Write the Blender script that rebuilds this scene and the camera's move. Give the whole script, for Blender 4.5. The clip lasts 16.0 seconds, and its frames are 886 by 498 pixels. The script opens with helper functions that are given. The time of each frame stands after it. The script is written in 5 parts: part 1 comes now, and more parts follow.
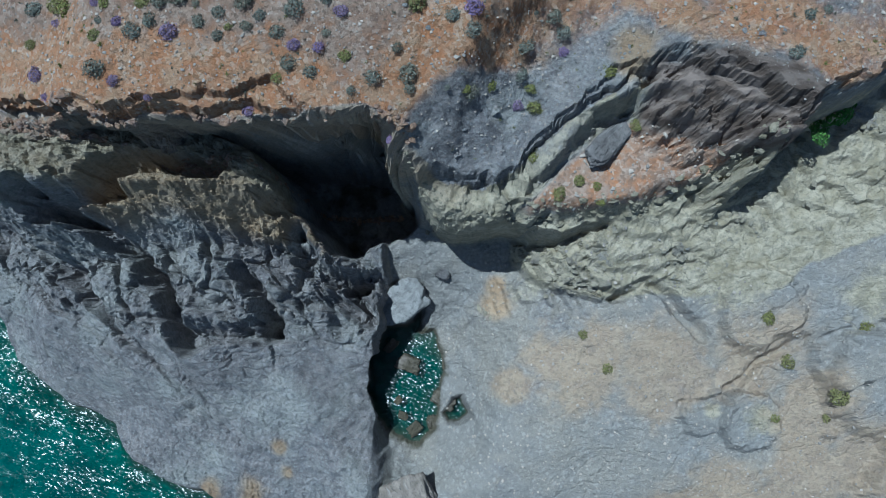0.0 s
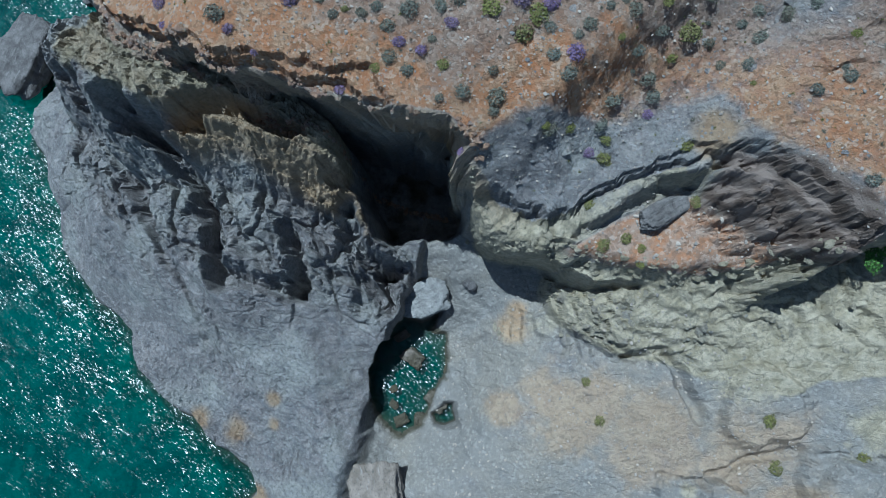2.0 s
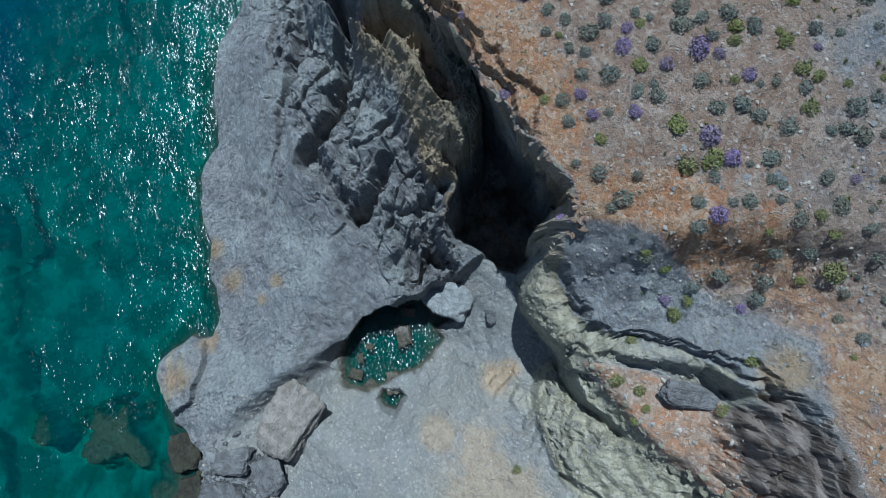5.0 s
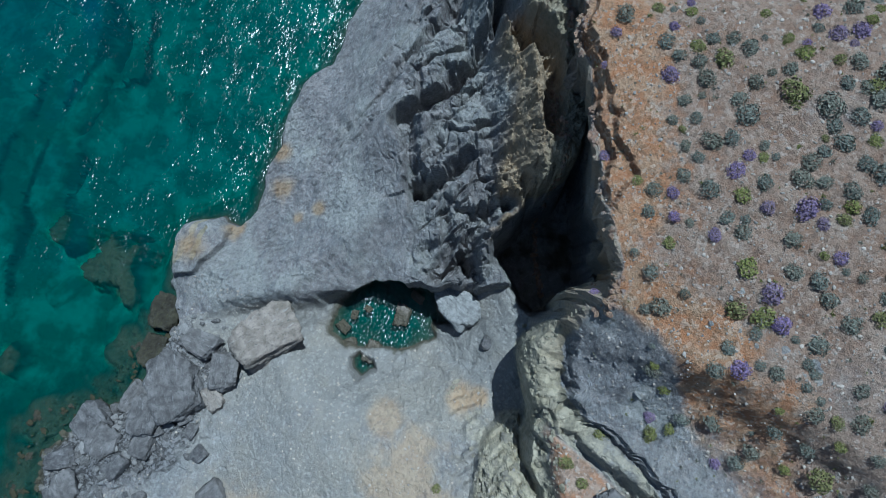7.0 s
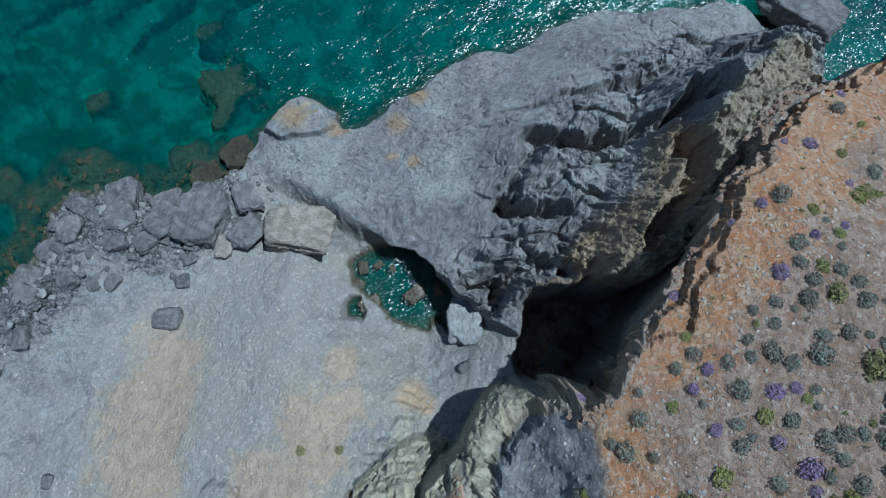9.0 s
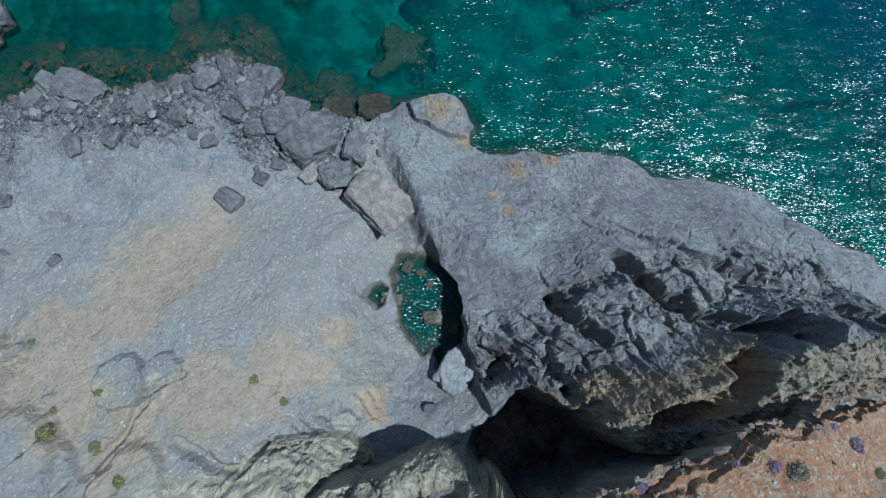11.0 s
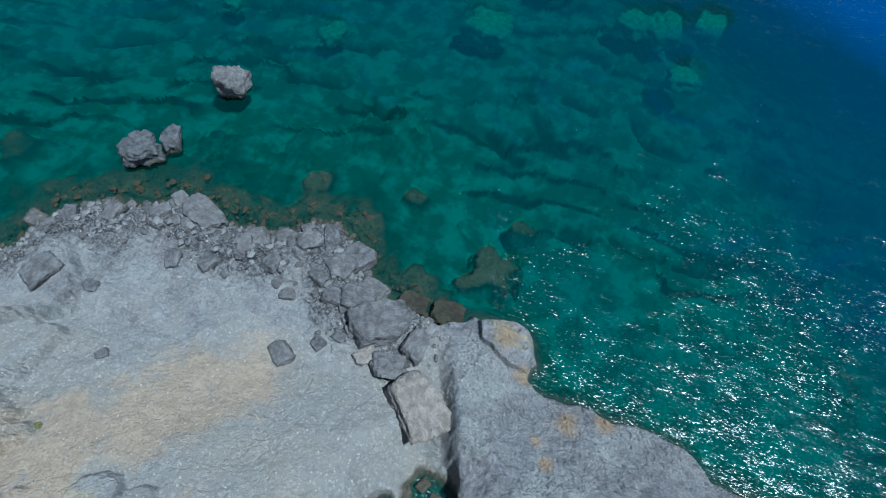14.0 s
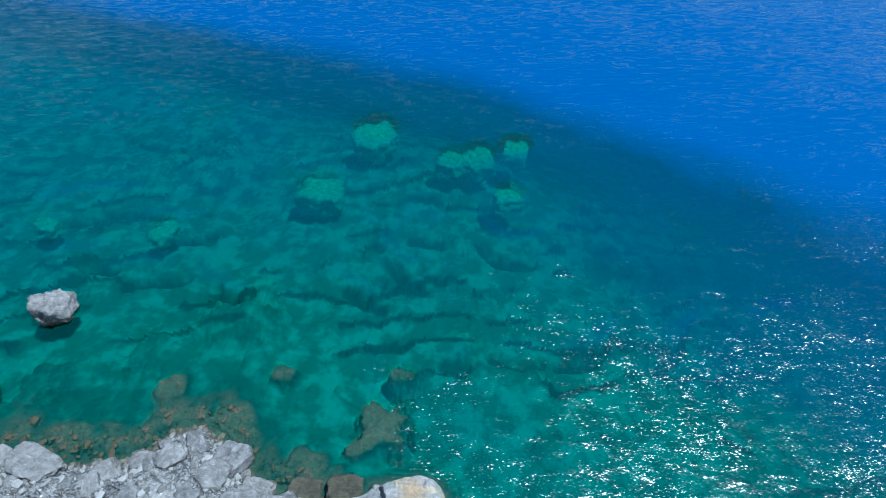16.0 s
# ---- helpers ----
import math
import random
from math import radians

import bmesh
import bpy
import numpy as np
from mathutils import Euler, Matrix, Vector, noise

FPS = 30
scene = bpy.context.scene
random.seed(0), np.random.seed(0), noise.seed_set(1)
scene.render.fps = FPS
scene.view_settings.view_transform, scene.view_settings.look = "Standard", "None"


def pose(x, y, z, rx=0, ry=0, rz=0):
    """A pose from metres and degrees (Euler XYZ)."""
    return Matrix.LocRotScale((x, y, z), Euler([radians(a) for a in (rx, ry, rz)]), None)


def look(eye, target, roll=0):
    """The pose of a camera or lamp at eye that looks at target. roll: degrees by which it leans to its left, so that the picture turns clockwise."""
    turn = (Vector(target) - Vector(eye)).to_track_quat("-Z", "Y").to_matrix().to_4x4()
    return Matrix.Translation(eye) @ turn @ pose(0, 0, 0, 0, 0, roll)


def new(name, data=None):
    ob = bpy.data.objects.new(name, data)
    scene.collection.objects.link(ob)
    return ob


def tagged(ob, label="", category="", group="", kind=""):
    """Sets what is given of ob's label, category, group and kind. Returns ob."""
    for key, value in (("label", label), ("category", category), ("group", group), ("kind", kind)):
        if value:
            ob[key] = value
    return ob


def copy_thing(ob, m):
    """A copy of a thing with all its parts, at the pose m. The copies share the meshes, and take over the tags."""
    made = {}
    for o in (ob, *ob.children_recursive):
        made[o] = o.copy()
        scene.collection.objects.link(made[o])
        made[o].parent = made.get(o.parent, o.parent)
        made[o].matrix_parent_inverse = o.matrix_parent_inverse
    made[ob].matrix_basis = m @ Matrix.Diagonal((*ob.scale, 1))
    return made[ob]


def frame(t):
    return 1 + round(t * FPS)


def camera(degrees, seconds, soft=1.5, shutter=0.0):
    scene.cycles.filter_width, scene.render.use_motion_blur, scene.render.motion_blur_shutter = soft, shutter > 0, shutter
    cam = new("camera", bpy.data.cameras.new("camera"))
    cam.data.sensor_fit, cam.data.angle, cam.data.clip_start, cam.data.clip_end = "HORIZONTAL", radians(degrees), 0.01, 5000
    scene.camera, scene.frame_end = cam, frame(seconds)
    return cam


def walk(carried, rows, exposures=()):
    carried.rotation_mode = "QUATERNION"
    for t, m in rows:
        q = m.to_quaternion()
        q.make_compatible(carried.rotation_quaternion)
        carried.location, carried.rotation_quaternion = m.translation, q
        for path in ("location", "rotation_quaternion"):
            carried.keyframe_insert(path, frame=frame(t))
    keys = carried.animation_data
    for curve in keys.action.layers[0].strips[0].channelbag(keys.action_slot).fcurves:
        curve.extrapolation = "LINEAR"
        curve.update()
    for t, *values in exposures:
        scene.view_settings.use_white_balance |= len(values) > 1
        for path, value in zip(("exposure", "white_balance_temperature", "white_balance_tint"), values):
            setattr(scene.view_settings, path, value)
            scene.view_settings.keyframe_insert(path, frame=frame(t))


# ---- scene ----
cam = camera(75.48, 16.0, soft=0.8)

EXPO, KELVIN, TINT = 0.5, 5000, -3
# seconds, eye, target, roll
PATH = [
    (0, (2.735, -0.057, 47.655), (2.026, 1.645, 37.827), -0.65),
    (0.5, (2.487, -0.282, 48.057), (1.686, 1.385, 38.229), -0.32),
    (1, (2.291, -0.298, 48.357), (1.410, 1.318, 38.528), 0.86),
    (1.5, (2.056, -0.095, 48.713), (1.061, 1.418, 38.878), 0.85),
    (2, (1.828, 0.179, 49.006), (0.742, 1.575, 39.164), 0.75),
    (2.5, (1.701, 0.519, 49.185), (0.508, 1.756, 39.334), 0.52),
    (3, (1.592, 0.903, 49.300), (0.307, 1.941, 39.438), 0.09),
    (3.5, (1.412, 1.266, 49.378), (0.081, 2.106, 39.502), 0.18),
    (4, (1.235, 1.534, 49.476), (-0.156, 2.170, 39.593), -0.59),
    (6.5, (0.282, 2.035, 49.784), (-1.068, 1.770, 39.879), -1.09),
    (7, (0.168, 2.085, 49.878), (-1.122, 1.657, 39.971), -0.96),
    (7.5, (0.126, 2.124, 50.065), (-1.133, 1.555, 40.161), -0.70),
    (8, (0.080, 2.089, 50.221), (-1.095, 1.373, 40.317), -0.72),
    (8.5, (-0.053, 1.912, 50.333), (-1.091, 1.045, 40.425), 0.50),
    (9, (-0.247, 1.580, 50.433), (-0.992, 0.574, 40.512), 1.44),
    (11.5, (-0.896, -0.305, 51.330), (-0.670, -2.140, 41.503), -1.57),
    (12, (-0.822, -0.604, 51.376), (-0.378, -2.987, 41.674), -0.74),
    (12.5, (-0.685, -0.798, 51.356), (0.073, -3.736, 41.828), -0.18),
    (13, (-0.651, -0.949, 51.279), (0.421, -4.435, 41.968), 0.12),
    (13.5, (-0.706, -1.105, 51.154), (0.684, -5.129, 42.105), 0.20),
    (14, (-0.855, -1.245, 51.032), (0.836, -5.791, 42.286), 0.16),
    (14.5, (-1.120, -1.343, 50.891), (0.689, -6.442, 42.482), 0.04),
    (15, (-1.501, -1.419, 50.674), (0.232, -7.131, 42.651), 0.11),
    (15.5, (-1.996, -1.534, 50.406), (-0.845, -7.933, 42.808), 0.27),
    (16, (-2.579, -1.683, 50.132), (-2.456, -8.681, 42.990), 0.41),
]
walk(cam, [(t, look(e, a, r)) for t, e, a, r in PATH],
     exposures=[(t, EXPO + up, KELVIN, TINT) for t, up in ((0, 0), (12.5, 0), (14, 0.1), (15, 0.45), (16, 1.0))])

# ---- world, sun ----
SUN = Vector((-0.37, 0.055, 0.93)).normalized()
world = bpy.data.worlds.new("world")
scene.world = world
world.use_nodes = True
_n = world.node_tree.nodes
_sky = _n.new("ShaderNodeTexSky")
_sky.sky_type = 'NISHITA'
_sky.sun_disc = False
_sky.sun_elevation = math.asin(SUN.z)
_sky.sun_rotation = math.atan2(SUN.x, SUN.y)
_sky.altitude = 20
world.node_tree.links.new(_sky.outputs[0], _n["Background"].inputs[0])
_n["Background"].inputs[1].default_value = 0.05
_l = bpy.data.lights.new("sun", 'SUN')
_l.energy, _l.angle, _l.color = 4.2, radians(0.53), (1.0, 0.975, 0.94)
sun = new("sun", _l)
sun.matrix_world = look(SUN * 200, (0, 0, 0))

# ---- noise ----


def _hash(i, j, seed):
    h = (i * 374761393 + j * 668265263 + seed * 1274126177) & 0xFFFFFFFF
    h = ((h ^ (h >> 13)) * 1274126177) & 0xFFFFFFFF
    return ((h ^ (h >> 16)) & 0xFFFFFF) / float(0xFFFFFF)


_TABLES = {}


def lattice(seed):
    """Random numbers of a 512 x 512 lattice that repeats, made once for each seed."""
    if seed not in _TABLES:
        k = (np.arange(512, dtype=np.int64) + 256) % 512 - 256
        _TABLES[seed] = _hash(k[:, None], k[None, :], seed).astype(np.float32).ravel()
    return _TABLES[seed]


def vnoise(x, y, seed=0):
    """Smooth value noise, -1 to 1."""
    table = lattice(seed)
    fx, fy = np.floor(x), np.floor(y)
    i, j = fx.astype(np.int32), fy.astype(np.int32)
    u, v = (x - fx).astype(np.float32), (y - fy).astype(np.float32)
    u, v = u * u * u * (u * (u * 6 - 15) + 10), v * v * v * (v * (v * 6 - 15) + 10)
    i0, i1, j0, j1 = (i & 511) << 9, ((i + 1) & 511) << 9, j & 511, (j + 1) & 511
    a, b, c, d = table[i0 + j0], table[i1 + j0], table[i0 + j1], table[i1 + j1]
    return 2 * (a + (b - a) * u + (c - a) * v + (a - b - c + d) * u * v) - 1


def fbm(x, y, size, octaves=4, seed=0, ridged=False, gain=0.5):
    total, amp, norm, s = 0.0, 1.0, 0.0, 1.0 / size
    for k in range(octaves):
        c, d = math.cos(0.7 * k), math.sin(0.7 * k)
        n = vnoise((x * c - y * d) * s + 7.3 * k, (x * d + y * c) * s - 3.1 * k, seed + k)
        total = total + amp * (1 - 2 * np.abs(n) if ridged else n)
        norm += amp
        amp *= gain
        s *= 2.03
    return total / norm


def cells(x, y, size, seed=0):
    """Distances to the nearest and second nearest seed of a jittered grid, in cell sizes, and the nearest one's random number."""
    x, y = x / size, y / size
    fx, fy = np.floor(x).astype(np.int64), np.floor(y).astype(np.int64)
    d1 = np.full(np.shape(x), 9.0)
    d2, who = d1.copy(), np.zeros(np.shape(x))
    for a in (-1, 0, 1):
        for b in (-1, 0, 1):
            i, j = fx + a, fy + b
            at = ((i & 511) << 9) + (j & 511)
            d = np.hypot(i + lattice(seed)[at] - x, j + lattice(seed + 11)[at] - y)
            near = d < d1
            d2 = np.where(near, d1, np.minimum(d2, d))
            who = np.where(near, lattice(seed + 23)[at], who)
            d1 = np.where(near, d, d1)
    return d1, d2, who


def inside(x, y, outline):
    """Signed distance to a closed outline, positive inside."""
    best = np.full(np.shape(x), 1e9)
    odd = np.zeros(np.shape(x), bool)
    for (ax, ay), (bx, by) in zip(outline, outline[1:] + outline[:1]):
        ex, ey = bx - ax, by - ay
        t = np.clip(((x - ax) * ex + (y - ay) * ey) / (ex * ex + ey * ey), 0, 1)
        best = np.minimum(best, (x - ax - t * ex) ** 2 + (y - ay - t * ey) ** 2)
        if ay != by:
            odd ^= ((ay > y) != (by > y)) & (x < ex * (y - ay) / (by - ay) + ax)
    return np.where(odd, 1, -1) * np.sqrt(best)


def along(x, y, line):
    """Distance to an open line, and the height of the line there (its third number)."""
    best, high = np.full(np.shape(x), 1e9), np.zeros(np.shape(x))
    for (ax, ay, ah), (bx, by, bh) in zip(line, line[1:]):
        ex, ey = bx - ax, by - ay
        t = np.clip(((x - ax) * ex + (y - ay) * ey) / (ex * ex + ey * ey), 0, 1)
        d = np.hypot(x - ax - t * ex, y - ay - t * ey)
        high = np.where(d < best, ah + t * (bh - ah), high)
        best = np.minimum(best, d)
    return best, high


def step(a, b, v):
    t = np.clip((v - a) / (b - a), 0, 1)
    return t * t * (3 - 2 * t)


def softmin(a, b, k):
    h = np.clip(0.5 + 0.5 * (b - a) / k, 0, 1)
    return b + (a - b) * h - k * h * (1 - h)


def softmax(a, b, k):
    return -softmin(-a, -b, k)


def patches(x, y, spots):
    """Soft uneven patches: 1 in the middle of a spot (x, y, radius), 0 outside."""
    total = np.full(np.shape(x), -1.0)
    for k, (px, py, r) in enumerate(spots):
        total = np.maximum(total, 1 - np.hypot(x - px, y - py) / r)
    return np.where(total > -0.6, step(-0.35, 1.0, total + 0.6 * fbm(x, y, 2.6, 6, 71, gain=0.65)), 0.0)

# ---- plan of the coast ----
COAST = [(-44, 60), (-47, 30), (-45.5, 14), (-44.5, 7), (-41.8, 4.8), (-42, 2), (-40.2, -3.6), (-40.3, -6.2), (-38.6, -8.2), (-36, -9), (-31.8, -11.4),
         (-28.8, -13.8), (-24, -15), (-19.2, -15), (-16.8, -16.9), (-13.6, -17.4), (-11, -16.9), (-8, -17.4), (-5, -16.9),
         (-3.4, -18), (-3.9, -19.6), (-2.2, -22.3), (0.2, -22.9), (3.9, -22.1), (6.5, -20), (9.4, -21.4), (13, -22.1), (16.3, -25.1),
         (19.1, -27.6), (23.2, -27.2), (25.8, -24.6), (30.9, -23.9), (36, -25), (39.4, -23), (44.5, -22.3), (49.7, -18.5),
         (51, -14), (56, -8), (75, -2), (130, 5), (400, 20), (400, 400), (-30, 400)]
RIM = [(-33, 4.2), (-28.5, 3.4), (-25.5, 2.3), (-23, 2.7), (-21.3, 3.1), (-19.5, 4.1), (-16.9, 4.0), (-14.6, 4.6), (-12.9, 5.8), (-10.9, 6.4), (-9.1, 7.3),
       (-7.9, 7.5), (-6.4, 8.1), (-4.9, 8.8), (-4.2, 9.5), (-2.5, 9.1), (-1.1, 8.9), (0.6, 9.6), (2.3, 10.0),
       (3.76, 13.3), (5.8, 16.5), (7.4, 18.3), (8.5, 18.6), (11.4, 18.9), (13.0, 18.7), (15.5, 18.2), (16.1, 20.3), (17, 20.6),
       (18.6, 22), (22, 27), (40, 36), (80, 50), (400, 120), (400, 400), (-30, 400), (-39, 60), (-39, 16), (-36, 8)]
SHELF = [(-5.7, 9.6), (-3.6, 9.0), (-2.2, 8.4), (-1.3, 7.4), (0.2, 7.5), (1.9, 8.1), (4.5, 9.3), (6.5, 10.0), (8.6, 11.6), (11.8, 13.1), (14.2, 16.1),
         (16.5, 18.6), (19.4, 21.2), (26, 24.4), (40, 30), (40, 40), (10, 24), (0, 16), (-5, 12)]
CHASM = [(-16, 7.0), (-13.2, 7.0), (-11.5, 6.0), (-10.5, 4.7), (-8.6, 4.2), (-7.4, 3.3), (-5.6, 4.0), (-4.4, 5.2), (-2.6, 7.2), (-2.1, 9.5), (-3.6, 12.5), (-7.4, 14), (-12.6, 11.5), (-17, 8.5)]
POOL = [(-2.6, 0.3), (-2.9, -2.3), (-2.5, -4.6), (-0.6, -6.3), (1.4, -7.1), (3.5, -7.0), (4.2, -5.6), (3.9, -4.2), (3.3, -2.9), (3.1, -1.4), (2.7, -0.2), (1.2, 1.4), (-0.7, 1.0)]
SIDE_POOL = [(4.3, -4.2), (4.7, -2.8), (5.3, -2.3), (6.3, -3.4), (5.7, -4.3), (4.8, -4.7)]
BEDS = [(4.6, 9.0), (5.0, 8.0), (6.2, 7.5), (7.6, 7.2), (9.5, 7.1), (11.1, 7.4), (12.4, 8.6), (13.9, 9.2), (17, 10.0), (21, 12.4), (26, 18), (27, 24), (19.4, 22), (14.2, 17), (8.6, 12.5), (6.5, 11)]
MID = [(2.9, 10.3), (4.5, 13.3), (6.8, 16.6), (10.6, 17.0), (13.5, 17.6), (15.1, 18.0), (13.9, 16.3), (11.6, 13.9), (10.2, 12.8), (6.0, 10.4)]
TIP = [(-4.2, -18.4), (-2.4, -23), (0.2, -24), (3.6, -23), (2.2, -18.9), (-1, -17.9)]
RIDGE_W = [(-31, 0.9, 12), (-28.5, 1.6, 15), (-25, 1.6, 16.8), (-21.8, 2.5, 17), (-19.0, 3.7, 16.4), (-15.5, 5.0, 16), (-12.4, 6.2, 15), (-11.0, 6.5, 13)]
SLAB = [(-6.0, 10.0, 21.4), (-4.2, 9.5, 20.4), (-2.5, 9.1, 18.8), (-1.1, 8.9, 17.3), (0.6, 9.6, 16.7), (2.3, 10.0, 16.8), (3.76, 13.3, 18.0), (5.8, 16.5, 19.2), (7.6, 18.5, 20.6)]
RIDGE_S = [(-19.4, 1.2, 12), (-16.7, 3.2, 12.8), (-13.2, 3.6, 12.2), (-10.2, 3.9, 11), (-7.8, 2.6, 9.2), (-5.0, 2.4, 7.2), (-3.6, 1.5, 5)]
KNOBS = [(-29, -3.5, 7), (-24, -3.6, 9.5), (-19, -2.6, 10.5), (-14.5, -2.2, 11), (-10.5, 0.2, 9.5), (-6.5, 1.2, 7)]
CRAG = [(-27, -4.6, 0), (-21, -5.6, 0), (-16, -7.6, 0), (-11, -10.8, 0), (-7.5, -12.6, 0)]
GULLIES = (  # x, y, depth along each cleft
    [(-31.8, -1.6, 2.0), (-27.2, -3.0, 2.6), (-22.0, -4.9, 2.2), (-18.5, -6.7, 1.4), (-15.2, -8.3, 0.6), (-10.4, -11.8, 0.3)],
    [(-23.6, -0.2, 4), (-20.4, -0.9, 4), (-16.9, -2.5, 3), (-14.1, -5.6, 3.2), (-11.2, -4.0, 2.2), (-9.2, -3.2, 3)],
    [(-12.5, 0.1, 1.5), (-10.6, -0.8, 3.0), (-9.4, -2.6, 3.5)],
    [(-23.4, -1.2, 3), (-21.0, 0.2, 4), (-19.4, 1.8, 4), (-17.5, 3.8, 2.5), (-14.0, 5.0, 2)],
    [(-9.6, 3.6, 3), (-8.3, 2.1, 3), (-6.2, 2.2, 3.5), (-4.6, 3.2, 3), (-3.0, 2.8, 3)],
    [(-30.3, -1.4, 2), (-28.3, -1.7, 5), (-26.6, -1.4, 6)],
    [(-4.9, 1.9, 4), (-4.0, 0.2, 3.0), (-6.0, 0.4, 2), (-8.1, -0.2, 1.5)],
    [(-26.0, -6.6, 0.5), (-21.0, -7.4, 0.6), (-17.5, -9.2, 0.4)],
    [(8.9, 7.6, 0.5), (12.0, 8.0, 1.1), (13.4, 9.6, 0.9), (16.6, 8.5, 1.1), (18.6, 7.6, 0.6)],
    [(19.1, 3.2, 0.6), (21.3, 4.6, 0.9), (22.6, 7.4, 0.9), (24.4, 9.6, 0.7), (28, 12, 0.8)],
    [(-1.2, 4.6, 0.4), (-0.6, 3.0, 1.2), (-0.3, 1.4, 1.2)])


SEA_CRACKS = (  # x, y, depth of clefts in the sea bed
    [(-26.5, -38.5, 1.5), (-28.8, -40.4, 2.5), (-30.2, -42.0, 1.5)], [(-36.0, -41.6, 1.5), (-38.6, -43.0, 2.2), (-41.5, -43.4, 1.2)],
    [(-15.0, -37.2, 1.2), (-18.6, -38.2, 2), (-20.4, -40.6, 1.5)], [(26.6, -47, 1.2), (25.7, -46.0, 1.6), (22.6, -44.2, 1.6), (20.6, -44.2, 1)],
    [(5.6, -53.4, 1), (5.2, -52.7, 1.4), (3.6, -50.4, 1.4), (2.0, -48.4, 1)], [(37.6, -47.1, 1), (34, -48.4, 1.4), (30.8, -48.2, 1)],
    [(10.6, -47.4, 1), (8.6, -45.6, 1.4), (5.8, -44.3, 1)], [(2.6, -58, 1), (0.4, -57, 1.4), (-1.9, -56.8, 1)], [(8.6, -56.6, 1), (6.8, -55.8, 1)],
    [(66, -44.6, 1), (62.1, -46.6, 1.2), (56.9, -49.7, 1)], [(68, -36.8, 1), (62.9, -39.2, 1)], [(-6.2, -57.3, 1), (-9.6, -53.5, 1.4), (-13.6, -54.2, 1)],
    [(66, -51, 1), (60.5, -52.6, 1)], [(30.2, -56.4, 1), (36.6, -56.8, 1.4)], [(47, -49, 1), (43, -50.6, 1.4), (40.4, -50, 1)], [(52, -60, 1), (45, -62.5, 1.3), (40, -62, 1)],
    [(-2, -36.2, 1), (-4.2, -36.0, 1)], [(-7.4, -37.4, 1), (-10.2, -36.8, 1.4), (-12.4, -37.4, 1)])
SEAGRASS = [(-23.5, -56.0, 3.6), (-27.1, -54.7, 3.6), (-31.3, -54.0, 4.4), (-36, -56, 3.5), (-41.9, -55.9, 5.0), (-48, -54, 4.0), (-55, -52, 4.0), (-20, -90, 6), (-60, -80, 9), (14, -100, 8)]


REEF = [(3.9, -27.7, 2.9, -0.25), (5.4, -25.2, 1.2, -0.3), (2.0, -33.2, 1.6, -0.5), (14.3, -33.0, 1.5, -0.4), (24.7, -31.1, 1.5, -0.1), (22.0, -27.2, 2.0, -0.15), (18.8, -27.6, 1.5, -0.2),
        (31.8, -25.6, 1.4, -0.1), (43, -22.5, 2.2, -0.15), (29, -36, 3.0, -1.5), (20.2, -40.5, 4.6, -1.3), (60, -24, 3, -0.6), (38, -31, 3.0, -0.9), (10.5, -24.2, 1.4, -0.4)]


def overhang(x, y):
    """How far the plateau's rim hangs out, in metres; negative: a sloping face instead."""
    o = 4.2 * step(-24, -15, x) * step(-2.0, -7.0, x) + 2.2 * step(-30, -24, x) * step(-15, -20, x)
    return o + 0.25 * fbm(x, y, 1.1, 3, 85)


